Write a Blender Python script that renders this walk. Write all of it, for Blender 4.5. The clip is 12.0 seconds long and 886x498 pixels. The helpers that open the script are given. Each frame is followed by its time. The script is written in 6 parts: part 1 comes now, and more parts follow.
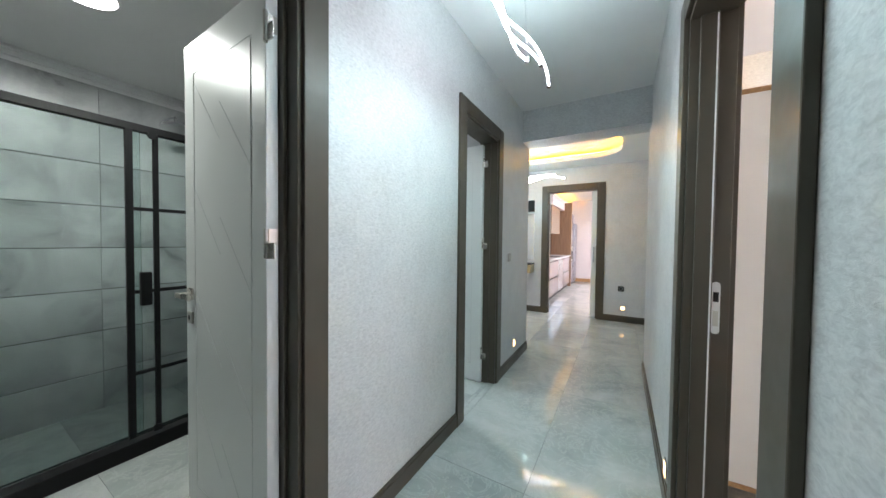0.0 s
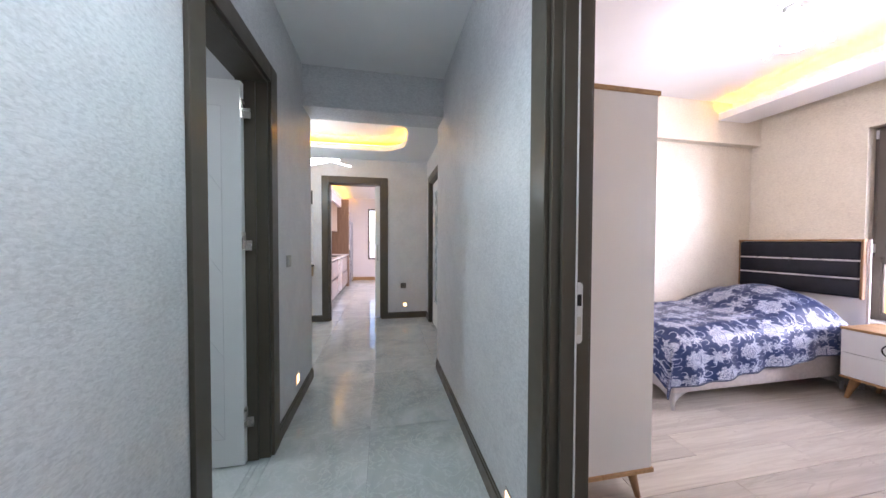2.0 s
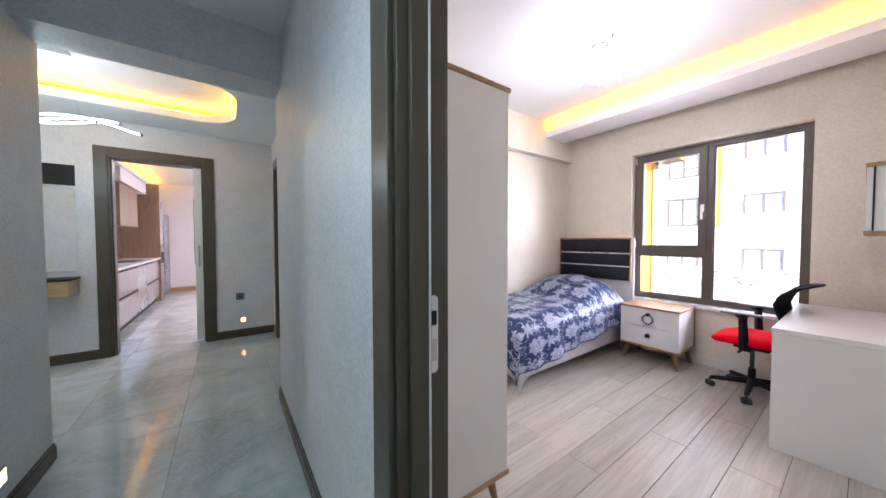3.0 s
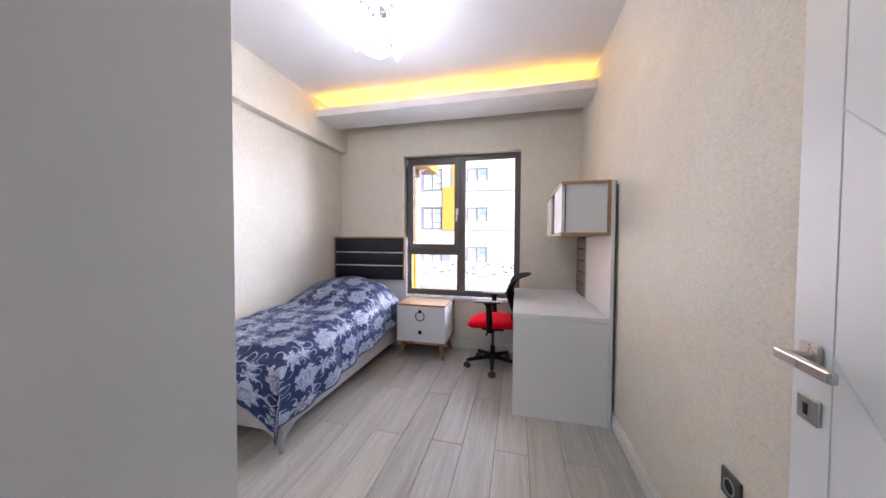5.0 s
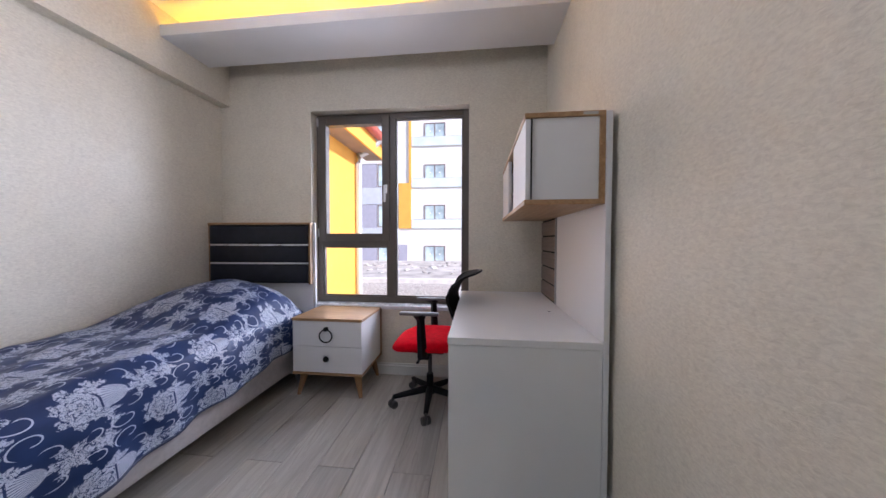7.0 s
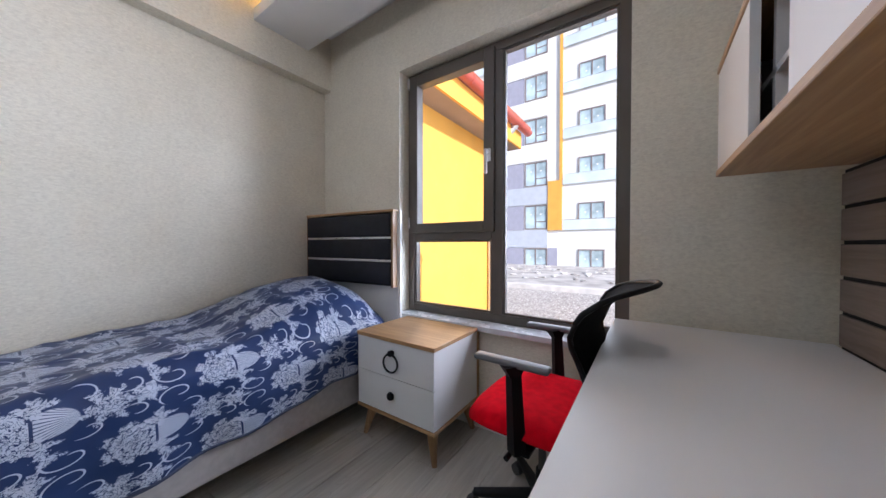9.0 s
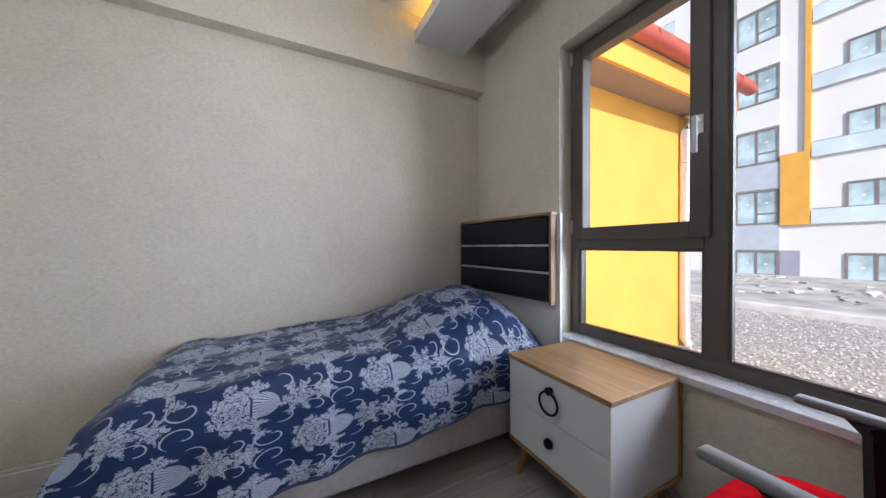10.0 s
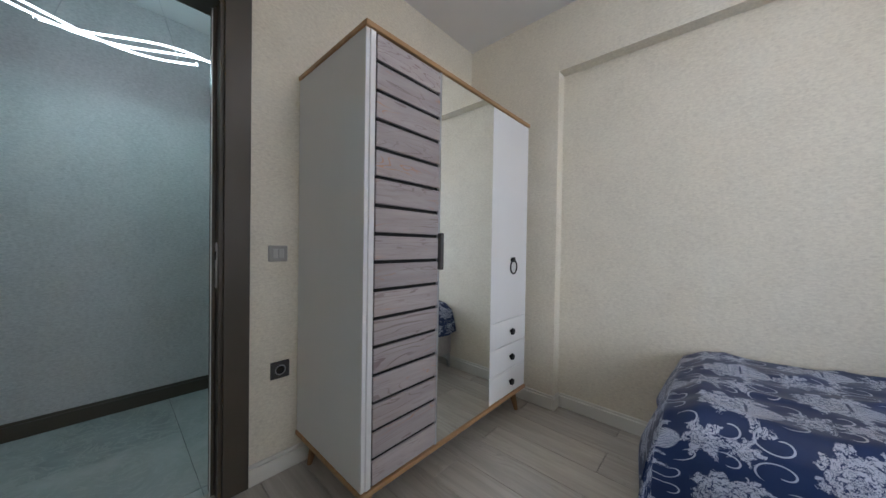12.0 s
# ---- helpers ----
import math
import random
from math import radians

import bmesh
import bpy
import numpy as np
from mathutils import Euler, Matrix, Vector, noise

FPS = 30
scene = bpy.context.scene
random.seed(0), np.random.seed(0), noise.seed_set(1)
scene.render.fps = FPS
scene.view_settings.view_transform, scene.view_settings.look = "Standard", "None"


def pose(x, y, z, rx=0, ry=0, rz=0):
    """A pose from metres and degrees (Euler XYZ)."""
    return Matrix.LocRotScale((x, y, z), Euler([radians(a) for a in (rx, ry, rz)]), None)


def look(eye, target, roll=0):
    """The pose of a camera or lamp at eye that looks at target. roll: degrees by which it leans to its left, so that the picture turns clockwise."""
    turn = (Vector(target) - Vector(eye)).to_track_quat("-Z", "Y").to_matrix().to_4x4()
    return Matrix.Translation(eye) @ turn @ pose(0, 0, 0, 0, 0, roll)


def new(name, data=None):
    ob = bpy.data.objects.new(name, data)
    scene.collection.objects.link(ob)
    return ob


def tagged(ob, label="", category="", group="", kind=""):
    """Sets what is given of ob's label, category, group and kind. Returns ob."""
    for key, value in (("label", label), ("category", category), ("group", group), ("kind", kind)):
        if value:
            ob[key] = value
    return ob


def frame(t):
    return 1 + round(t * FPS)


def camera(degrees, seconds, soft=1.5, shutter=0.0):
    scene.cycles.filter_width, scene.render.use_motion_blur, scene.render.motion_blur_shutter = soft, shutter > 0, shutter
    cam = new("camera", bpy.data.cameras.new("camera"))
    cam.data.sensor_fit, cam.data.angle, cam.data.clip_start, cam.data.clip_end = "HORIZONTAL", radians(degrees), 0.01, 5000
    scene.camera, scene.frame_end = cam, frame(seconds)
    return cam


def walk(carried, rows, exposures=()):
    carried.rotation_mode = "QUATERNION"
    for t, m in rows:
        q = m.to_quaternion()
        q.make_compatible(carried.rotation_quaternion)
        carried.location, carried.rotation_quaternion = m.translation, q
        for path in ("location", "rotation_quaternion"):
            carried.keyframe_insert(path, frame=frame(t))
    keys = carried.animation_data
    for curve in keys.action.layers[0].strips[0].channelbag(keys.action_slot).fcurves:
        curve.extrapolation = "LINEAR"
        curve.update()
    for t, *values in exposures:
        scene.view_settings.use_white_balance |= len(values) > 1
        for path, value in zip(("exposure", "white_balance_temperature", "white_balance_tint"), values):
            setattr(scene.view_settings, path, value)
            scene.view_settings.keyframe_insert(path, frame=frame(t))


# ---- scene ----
cam = camera(111.3, 12.0)
PATH = [
    (0, (0.85, 2.364, 1.254), (-0.163, 4.088, 1.204), 0.6),
    (0.5, (0.695, 2.502, 1.256), (0.109, 4.414, 1.206), 0.3),
    (1, (0.618, 2.699, 1.25), (0.434, 4.69, 1.197), 0.4),
    (1.5, (0.555, 2.873, 1.234), (0.644, 4.871, 1.184), 0.2),
    (2, (0.545, 3.01, 1.24), (0.933, 4.971, 1.193), 0.2),
    (2.5, (0.63, 3.127, 1.241), (1.426, 4.962, 1.188), -0.1),
    (3, (0.741, 3.243, 1.251), (1.901, 4.871, 1.192), -0.1),
    (3.5, (0.829, 3.349, 1.251), (2.298, 4.706, 1.191), -0.0),
    (5.5, (1.367, 3.555, 1.222), (3.34, 3.883, 1.165), 0.3),
    (6, (1.567, 3.541, 1.199), (3.547, 3.818, 1.141), 0.2),
    (6.5, (1.848, 3.465, 1.158), (3.836, 3.675, 1.101), 0.1),
    (8.5, (2.845, 3.432, 1.072), (4.709, 4.156, 1.032), -0.1),
    (9, (3.053, 3.441, 1.046), (4.705, 4.568, 1.017), 0.0),
    (9.5, (3.216, 3.536, 1.068), (4.556, 5.021, 1.047), -0.1),
    (10, (3.215, 3.611, 1.091), (4.123, 5.393, 1.071), -0.2),
    (10.5, (3.191, 3.617, 1.108), (3.435, 5.601, 1.081), -0.1),
    (11, (3.1, 3.638, 1.1), (2.724, 5.603, 1.081), 0.2),
    (11.5, (2.951, 3.601, 1.112), (2.072, 5.398, 1.082), 0.7),
    (12, (2.77, 3.576, 1.114), (1.42, 5.052, 1.089), 0.9),
]
EXPOSURE = [(0.0, 1.84, 6600, 22), (0.5, 1.83, 6600, 32), (1.0, 1.68, 6500, 38), (2.0, 1.56, 6500, 34), (2.5, 1.54, 6400, 31), (3.0, 1.36, 6250, 27), (3.5, 1.22, 6150, 27), (5.5, 0.74, 6050, 24), (6.5, 0.43, 6000, 24),
            (8.5, 0.28, 5900, 20), (9.5, 0.20, 5900, 15), (10.0, 0.0, 6000, 14), (10.5, -0.28, 6100, 18), (11.0, -0.42, 6100, 18), (12.0, -0.10, 6100, 14)]
walk(cam, [(t, look(eye, target, roll)) for t, eye, target, roll in PATH], EXPOSURE)

# ---- plan, in metres ----
WL, WR, WB = -0.09, 1.065, -0.24   # hall: west and east wall faces, back of the west wall
HALL_S, HALL_N = 0.9, 5.915    # hall: south end, and where it opens into the lobby
HALL_C = 2.66                 # hall ceiling
LOB_C, LOB_W, LOB_E, LOB_N = 2.53, -2.3, 1.25, 7.947
BW, BE, BS, BN = 1.205, 4.605, 2.905, 5.70   # bedroom wall faces
BED_C = 2.72                  # bedroom ceiling
BEAM_Y, BEAM_Z = 5.612, 2.30  # beam along the bedroom's north wall

# ---- world, sun, lamps ----
world = bpy.data.worlds.new("sky_world")
scene.world = world
world.use_nodes = True
wn = world.node_tree
sky = wn.nodes.new("ShaderNodeTexSky")
sky.sky_type = "NISHITA"
sky.sun_disc = False
sky.sun_elevation = radians(30)
sky.sun_rotation = radians(205)
wn.links.new(sky.outputs[0], wn.nodes["Background"].inputs[0])
wn.nodes["Background"].inputs[1].default_value = 0.15


def lamp(name, kind, power, m, color=(1, 1, 1), size=0.1, size_y=None, angle=None):
    data = bpy.data.lights.new(name, kind)
    data.energy, data.color = power, color
    if kind == "AREA":
        data.shape = "RECTANGLE"
        data.size, data.size_y = size, size_y or size
    elif kind == "SUN":
        data.angle = angle
    else:
        data.shadow_soft_size = size
    ob = new(name, data)
    ob.matrix_world = m
    return ob


lamp("sun", "SUN", 5.0, look((-4.2, -9.1, 5.8), (0, 0, 0)), (1.0, 0.95, 0.87), angle=radians(0.5))
# unseen fill panel added outside, boosting southern skylight that falls in aslant
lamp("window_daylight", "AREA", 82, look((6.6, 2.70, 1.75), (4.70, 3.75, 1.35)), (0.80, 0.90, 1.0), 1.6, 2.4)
# fill lamp added in the reveal, adding to the sky light through the window
lamp("window_sky", "AREA", 4.6, look((4.662, 4.187, 1.42), (3.0, 4.187, 1.42)), (0.84, 0.92, 1.0), 1.2, 1.5).data.spread = radians(125)
lamp("hall_light", "AREA", 2.9, look((0.445, 3.62, 2.11), (0.445, 3.62, 0)), (0.57, 0.98, 0.97), 0.12, 1.2)
lamp("hall_uplight", "AREA", 1.2, look((0.445, 3.62, 2.22), (0.445, 3.62, 3)), (0.57, 0.98, 0.97), 0.12, 1.2)
lamp("lobby_light", "POINT", 5.2, look((-0.45, 6.9, 2.05), (0, 6.9, 0)), (0.62, 1.0, 0.97), 0.12)
lamp("bath_light", "AREA", 6.4, look((-1.36, 2.755, 2.36), (-1.36, 2.755, 0)), (0.86, 1.0, 0.88), 0.22, 0.22)
lamp("store_light", "AREA", 6.5, look((-1.2, 4.75, 2.38), (-1.2, 4.75, 0)), (0.80, 1.0, 0.96), 0.22, 0.22)
lamp("bedroom_light", "POINT", 9.0, look((2.965, 4.40, 2.40), (2.965, 4.40, 0)), (0.97, 0.97, 1.0), 0.16)
# added kitchen fill without a fixture, set aside from the doorway's line of sight
lamp("kitchen_light", "AREA", 66, look((2.1, 10.6, 2.45), (1.7, 10.6, 0)), (1.0, 0.95, 0.93), 1.2, 3.0)

# ---- materials ----


def material(name, color=(0.8, 0.8, 0.8), rough=0.5, metal=0.0, spec=0.5):
    m = bpy.data.materials.new(name)
    m.use_nodes = True
    b = m.node_tree.nodes["Principled BSDF"]
    b.inputs["Base Color"].default_value = (*color, 1)
    b.inputs["Roughness"].default_value = rough
    b.inputs["Metallic"].default_value = metal
    b.inputs["Specular IOR Level"].default_value = spec
    return m, m.node_tree, b


def add(nt, kind, **values):
    n = nt.nodes.new(kind)
    for key, v in values.items():
        n.inputs[key.replace("_", " ")].default_value = v
    return n


def math_node(nt, op, a, b=None, c=None):
    n = nt.nodes.new("ShaderNodeMath")
    n.operation = op
    for i, v in enumerate((a, b, c)):
        if v is None:
            continue
        if isinstance(v, (int, float)):
            n.inputs[i].default_value = v
        else:
            nt.links.new(v, n.inputs[i])
    return n.outputs[0]


def ramp(nt, fac, *stops):
    n = nt.nodes.new("ShaderNodeValToRGB")
    el = n.color_ramp.elements
    while len(el) < len(stops):
        el.new(0.5)
    for e, (p, c) in zip(el, stops):
        e.position, e.color = p, (*c, 1)
    nt.links.new(fac, n.inputs[0])
    return n.outputs[0]


def coords(nt, scale=(1, 1, 1), offset_random=0.0, source="Object"):
    tc = nt.nodes.new("ShaderNodeTexCoord")
    mp = nt.nodes.new("ShaderNodeMapping")
    mp.inputs["Scale"].default_value = scale
    nt.links.new(tc.outputs[source], mp.inputs[0])
    if offset_random:
        info = nt.nodes.new("ShaderNodeObjectInfo")
        comb = nt.nodes.new("ShaderNodeCombineXYZ")
        off = math_node(nt, "MULTIPLY", info.outputs["Random"], offset_random)
        for i in range(3):
            nt.links.new(off, comb.inputs[i])
        nt.links.new(comb.outputs[0], mp.inputs["Location"])
    return mp.outputs[0]


def noise_tex(nt, vec, scale, detail=4.0, distortion=0.0, rough=0.5):
    n = add(nt, "ShaderNodeTexNoise", Scale=scale, Detail=detail, Distortion=distortion, Roughness=rough)
    nt.links.new(vec, n.inputs["Vector"])
    return n.outputs["Fac"]


def bump(nt, b, height, strength=0.2, distance=0.002):
    n = add(nt, "ShaderNodeBump", Strength=strength, Distance=distance)
    nt.links.new(height, n.inputs["Height"])
    nt.links.new(n.outputs[0], b.inputs["Normal"])


def mix(nt, fac, a, b_):
    n = nt.nodes.new("ShaderNodeMix")
    n.data_type = "RGBA"
    for sock, v in ((n.inputs[0], fac), (n.inputs[6], a), (n.inputs[7], b_)):
        if isinstance(v, (int, float)):
            sock.default_value = v
        elif isinstance(v, tuple):
            sock.default_value = (*v, 1)
        else:
            nt.links.new(v, sock)
    return n.outputs[2]


def wallpaper(name, light, dark, sheen_rough=0.42):
    """Embossed vinyl wallpaper: short fibres, soft clouding, a faint pearly sheen."""
    m, nt, b = material(name, light, 0.5)
    fibre = noise_tex(nt, coords(nt, (18, 18, 40)), 3.0, 5, 0.6, 0.7)
    cloud = noise_tex(nt, coords(nt), 5.0, 4, 0.4)
    both = math_node(nt, "ADD", math_node(nt, "MULTIPLY", fibre, 0.8), math_node(nt, "MULTIPLY", cloud, 0.2))
    nt.links.new(ramp(nt, both, (0.36, dark), (0.60, light)), b.inputs["Base Color"])
    spots = noise_tex(nt, coords(nt), 9.0, 5, 0.5)
    nt.links.new(ramp(nt, spots, (0.42, (sheen_rough + 0.12,) * 3), (0.66, (sheen_rough,) * 3)), b.inputs["Roughness"])
    bump(nt, b, fibre, 0.36, 0.003)
    return m


def plain(name, color, rough=0.5, metal=0.0, vary=0.06, scale=3.0, fine=0.05, smear=1.0, spec=0.5):
    """Painted or moulded surface with slight clouding and fine relief."""
    m, nt, b = material(name, color, rough, metal, spec)
    v = coords(nt)
    cloud = noise_tex(nt, v, scale, 4)
    lo = tuple(max(0.0, c * (1 - vary)) for c in color)
    hi = tuple(min(1.0, c * (1 + vary)) for c in color)
    nt.links.new(ramp(nt, cloud, (0.35, lo), (0.65, hi)), b.inputs["Base Color"])
    smudge = noise_tex(nt, v, scale * 4, 5)
    nt.links.new(ramp(nt, smudge, (0.3, (max(0.02, rough - 0.06 * smear),) * 3), (0.7, (min(1.0, rough + 0.08 * smear),) * 3)), b.inputs["Roughness"])
    if fine:
        bump(nt, b, noise_tex(nt, v, 220, 2), fine, 0.001)
    return m


def wood(name, light, dark, axis=0, rough=0.4, scale=1.0, per_object=False, lines=None, tint=None):
    m, nt, b = material(name, light, rough)
    stretch = [14.0, 14.0, 14.0]
    stretch[axis] = 0.9
    v = coords(nt, tuple(k * scale for k in stretch), 40.0 if per_object else 0.0)
    grain = noise_tex(nt, v, 2.2, 6, 1.2, 0.62)
    streak = noise_tex(nt, v, 9.0, 3, 0.3)
    tone = math_node(nt, "ADD", math_node(nt, "MULTIPLY", grain, 0.75), math_node(nt, "MULTIPLY", streak, 0.25))
    color = ramp(nt, tone, (0.34, dark), (0.5, tuple((p + q) / 2 for p, q in zip(light, dark))), (0.64, light))
    if lines:
        # thin wavy year lines, a few of them tinted
        w = coords(nt, tuple((1.6 if i == axis else 13.0) * scale for i in range(3)), 40.0)
        rings = math_node(nt, "FRACT", math_node(nt, "MULTIPLY", noise_tex(nt, w, 0.9, 3, 0.5, 0.5), 17.0))
        line = math_node(nt, "LESS_THAN", math_node(nt, "ABSOLUTE", math_node(nt, "SUBTRACT", rings, 0.5)), 0.085)
        patch = noise_tex(nt, w, 1.3, 2, 0.0)
        faint = ramp(nt, patch, (0.42, (0.0,) * 3), (0.62, (0.75,) * 3))
        color = mix(nt, math_node(nt, "MULTIPLY", line, faint), color, ramp(nt, grain, (0.3, lines), (0.7, lines)))
        if tint:
            rest = ramp(nt, patch, (0.33, (0.8,) * 3), (0.43, (0.0,) * 3))
            color = mix(nt, math_node(nt, "MULTIPLY", line, rest), color, ramp(nt, grain, (0.3, tint), (0.7, tint)))
    if per_object:
        info = nt.nodes.new("ShaderNodeObjectInfo")
        shade = ramp(nt, info.outputs["Random"], (0.0, (0.84, 0.84, 0.85)), (1.0, (1.0, 0.99, 0.97)))
        n = nt.nodes.new("ShaderNodeMix")
        n.data_type, n.blend_type = "RGBA", "MULTIPLY"
        n.inputs[0].default_value = 1.0
        nt.links.new(color, n.inputs[6])
        nt.links.new(shade, n.inputs[7])
        color = n.outputs[2]
    nt.links.new(color, b.inputs["Base Color"])
    bump(nt, b, grain, 0.12, 0.001)
    return m


def stone(name, light, mid, dark, rough, scale=1.6, offset=0.0, vein=0.5):
    m, nt, b = material(name, light, rough)
    v = coords(nt, (1, 1, 1), offset)
    cloud = noise_tex(nt, v, scale, 7, 0.9, 0.6)
    veins = noise_tex(nt, v, scale * 2.6, 8, 2.2, 0.6)
    line = math_node(nt, "ABSOLUTE", math_node(nt, "SUBTRACT", veins, 0.5))
    base = ramp(nt, cloud, (0.30, dark), (0.5, mid), (0.70, light))
    thin = ramp(nt, line, (0.0, (vein,) * 3), (0.035, (0, 0, 0)))
    nt.links.new(mix(nt, thin, base, light), b.inputs["Base Color"])
    nt.links.new(ramp(nt, cloud, (0.3, (rough * 0.8,) * 3), (0.7, (rough * 1.3,) * 3)), b.inputs["Roughness"])
    return m


def glow(name, color, strength):
    m, nt, b = material(name, color, 0.4)
    b.inputs["Emission Color"].default_value = (*color, 1)
    b.inputs["Emission Strength"].default_value = strength
    return m


HALL_PAPER = wallpaper("hall_wallpaper", (0.68, 0.68, 0.685), (0.50, 0.50, 0.51), 0.40)
BED_PAPER = wallpaper("cream_wallpaper", (0.78, 0.725, 0.605), (0.63, 0.575, 0.47), 0.44)
WHITE_PAINT = plain("ceiling_paint", (0.80, 0.80, 0.80), 0.7, vary=0.02)
TAUPE = plain("taupe_lacquer", (0.085, 0.070, 0.053), 0.38, vary=0.08, spec=0.35)
DOOR_WHITE = plain("white_door_lacquer", (0.76, 0.77, 0.76), 0.34, vary=0.008, scale=1.0, fine=0, smear=0.1)
# door white darkened to carry the shade of the grooves
GROOVE_SHADE = plain("door_groove_shade", (0.64, 0.65, 0.645), 0.4, vary=0.02, fine=0)
WHITE_BOARD = plain("white_laminate", (0.76, 0.755, 0.75), 0.36, vary=0.015, smear=0.4)
BASE_WHITE = plain("white_skirting", (0.70, 0.68, 0.62), 0.45)
OAK = wood("oak_laminate", (0.47, 0.28, 0.13), (0.30, 0.16, 0.065), axis=0)
OAK_Y = wood("oak_laminate_cross", (0.47, 0.28, 0.13), (0.30, 0.16, 0.065), axis=1)
OAK_LEG = wood("oak_leg", (0.36, 0.20, 0.09), (0.22, 0.115, 0.05), axis=2)
SLAT_WOOD = wood("grey_pine_slat", (0.455, 0.41, 0.41), (0.36, 0.312, 0.31), axis=1, rough=0.5, scale=0.8, per_object=True, lines=(0.22, 0.165, 0.16), tint=(0.50, 0.27, 0.17))
SLAT_DARK = wood("grey_brown_slat", (0.30, 0.225, 0.185), (0.20, 0.145, 0.115), axis=0, rough=0.5, per_object=True)
PLANK = wood("pale_oak_plank", (0.575, 0.545, 0.485), (0.41, 0.375, 0.325), axis=0, rough=0.34, scale=0.55, per_object=True, lines=(0.42, 0.385, 0.33))
TILE = stone("grey_marble_tile", (0.55, 0.58, 0.57), (0.43, 0.465, 0.455), (0.33, 0.365, 0.355), 0.055, 2.2, 30.0, 0.55)
GROUT = plain("joint_filler", (0.40, 0.425, 0.42), 0.6)
DARK_GROUT = plain("dark_joint_filler", (0.05, 0.05, 0.05), 0.8)
BATH_TILE = stone("grey_bath_tile", (0.52, 0.53, 0.54), (0.38, 0.39, 0.40), (0.24, 0.25, 0.255), 0.32, 2.4, 30.0, 0.1)
BLACK = plain("matt_black", (0.008, 0.008, 0.009), 0.5, spec=0.25)
# near-black: the shade inside holes and gaps is put into this colour
DARK_GAP = plain("dark_gap_shade", (0.010, 0.010, 0.010), 0.8)
BLACK_LEATHER = plain("black_leatherette", (0.010, 0.011, 0.018), 0.42, vary=0.2, scale=14, fine=0.3, spec=0.3)
STEEL = plain("brushed_steel", (0.60, 0.57, 0.52), 0.28, 1.0)
CHROME = plain("chrome", (0.82, 0.83, 0.85), 0.10, 1.0, fine=0)
GREY_METAL = plain("grey_metal", (0.45, 0.46, 0.48), 0.35, 0.8)
RED = plain("red_fabric", (0.72, 0.002, 0.012), 0.95, vary=0.10, scale=30, fine=0.3, spec=0.08)
BASE_FABRIC = plain("pale_bed_fabric", (0.52, 0.49, 0.49), 0.75, vary=0.06, scale=40, fine=0.4)
SWITCH_GREY = plain("grey_switch_plastic", (0.33, 0.32, 0.30), 0.4)
ANTHRACITE = plain("anthracite_plastic", (0.06, 0.06, 0.06), 0.4)
PVC = plain("brown_window_frame", (0.105, 0.088, 0.072), 0.35, vary=0.08)
SILVER = plain("silver_strip", (0.70, 0.70, 0.72), 0.3, 0.9)
MIRROR = material("mirror_glass", (0.86, 0.89, 0.88), 0.01, 1.0)[0]
LED_WHITE = glow("white_led", (0.86, 0.95, 1.0), 9.0)
LED_WARM = glow("warm_step_led", (1.0, 0.62, 0.26), 1.8)
LED_COVE = glow("amber_cove_led", (1.0, 0.52, 0.04), 12.0)

GLASS, gnt, gb = material("window_glass", (1, 1, 1), 0.0)
gb.inputs["Transmission Weight"].default_value = 1.0
gb.inputs["IOR"].default_value = 1.02
SHOWER_GLASS, gnt, gb = material("shower_glass", (0.82, 0.92, 0.90), 0.0)
gb.inputs["Transmission Weight"].default_value = 1.0
gb.inputs["IOR"].default_value = 1.15

# ---- building helpers ----
PLACE = {}


def thing(name, label, category, at, group="", kind=""):
    ob = new(name)
    ob.location = at
    PLACE[ob.name] = Matrix.Translation(at)
    return tagged(ob, label, category, group, kind)


def mesh_of(name, bm, mat, smooth=None):
    me = bpy.data.meshes.new(name)
    bm.normal_update()
    bm.to_mesh(me)
    bm.free()
    for m in (mat if isinstance(mat, (list, tuple)) else [mat]):
        me.materials.append(m)
    if smooth:
        for p in me.polygons:
            p.use_smooth = True
        me.set_sharp_from_angle(angle=radians(smooth))
    return me


def part(name, bm, mat, parent=None, label="", smooth=None):
    """Links a bmesh, built in world places, as one mesh object under a thing or a part."""
    ob = new(name, mesh_of(name, bm, mat, smooth))
    if parent is not None:
        ob.parent = parent
        ob.matrix_parent_inverse = PLACE.get(parent.name, Matrix()).inverted()
    return tagged(ob, label)


def whole(name, bm, mat, label, category, group="", kind="", smooth=None):
    return tagged(part(name, bm, mat, None, "", smooth), label, category, group, kind)


def put(bm, verts, m):
    bmesh.ops.transform(bm, matrix=m, verts=verts)


def box(bm, x0, y0, z0, x1, y1, z1, bevel=0.0, segments=1, m=None):
    made = bmesh.ops.create_cube(bm, size=1.0)["verts"]
    put(bm, made, Matrix.Translation(((x0 + x1) / 2, (y0 + y1) / 2, (z0 + z1) / 2)) @ Matrix.Diagonal((abs(x1 - x0), abs(y1 - y0), abs(z1 - z0), 1)))
    if bevel:
        edges = list({e for v in made for e in v.link_edges})
        out = bmesh.ops.bevel(bm, geom=edges, offset=bevel, segments=segments, profile=0.5, affect="EDGES")
        made = list({v for f in out["faces"] for v in f.verts} | {v for v in made if v.is_valid})
    if m is not None:
        put(bm, made, m)
    return bm


def boxed(*a, **k):
    return box(bmesh.new(), *a, **k)


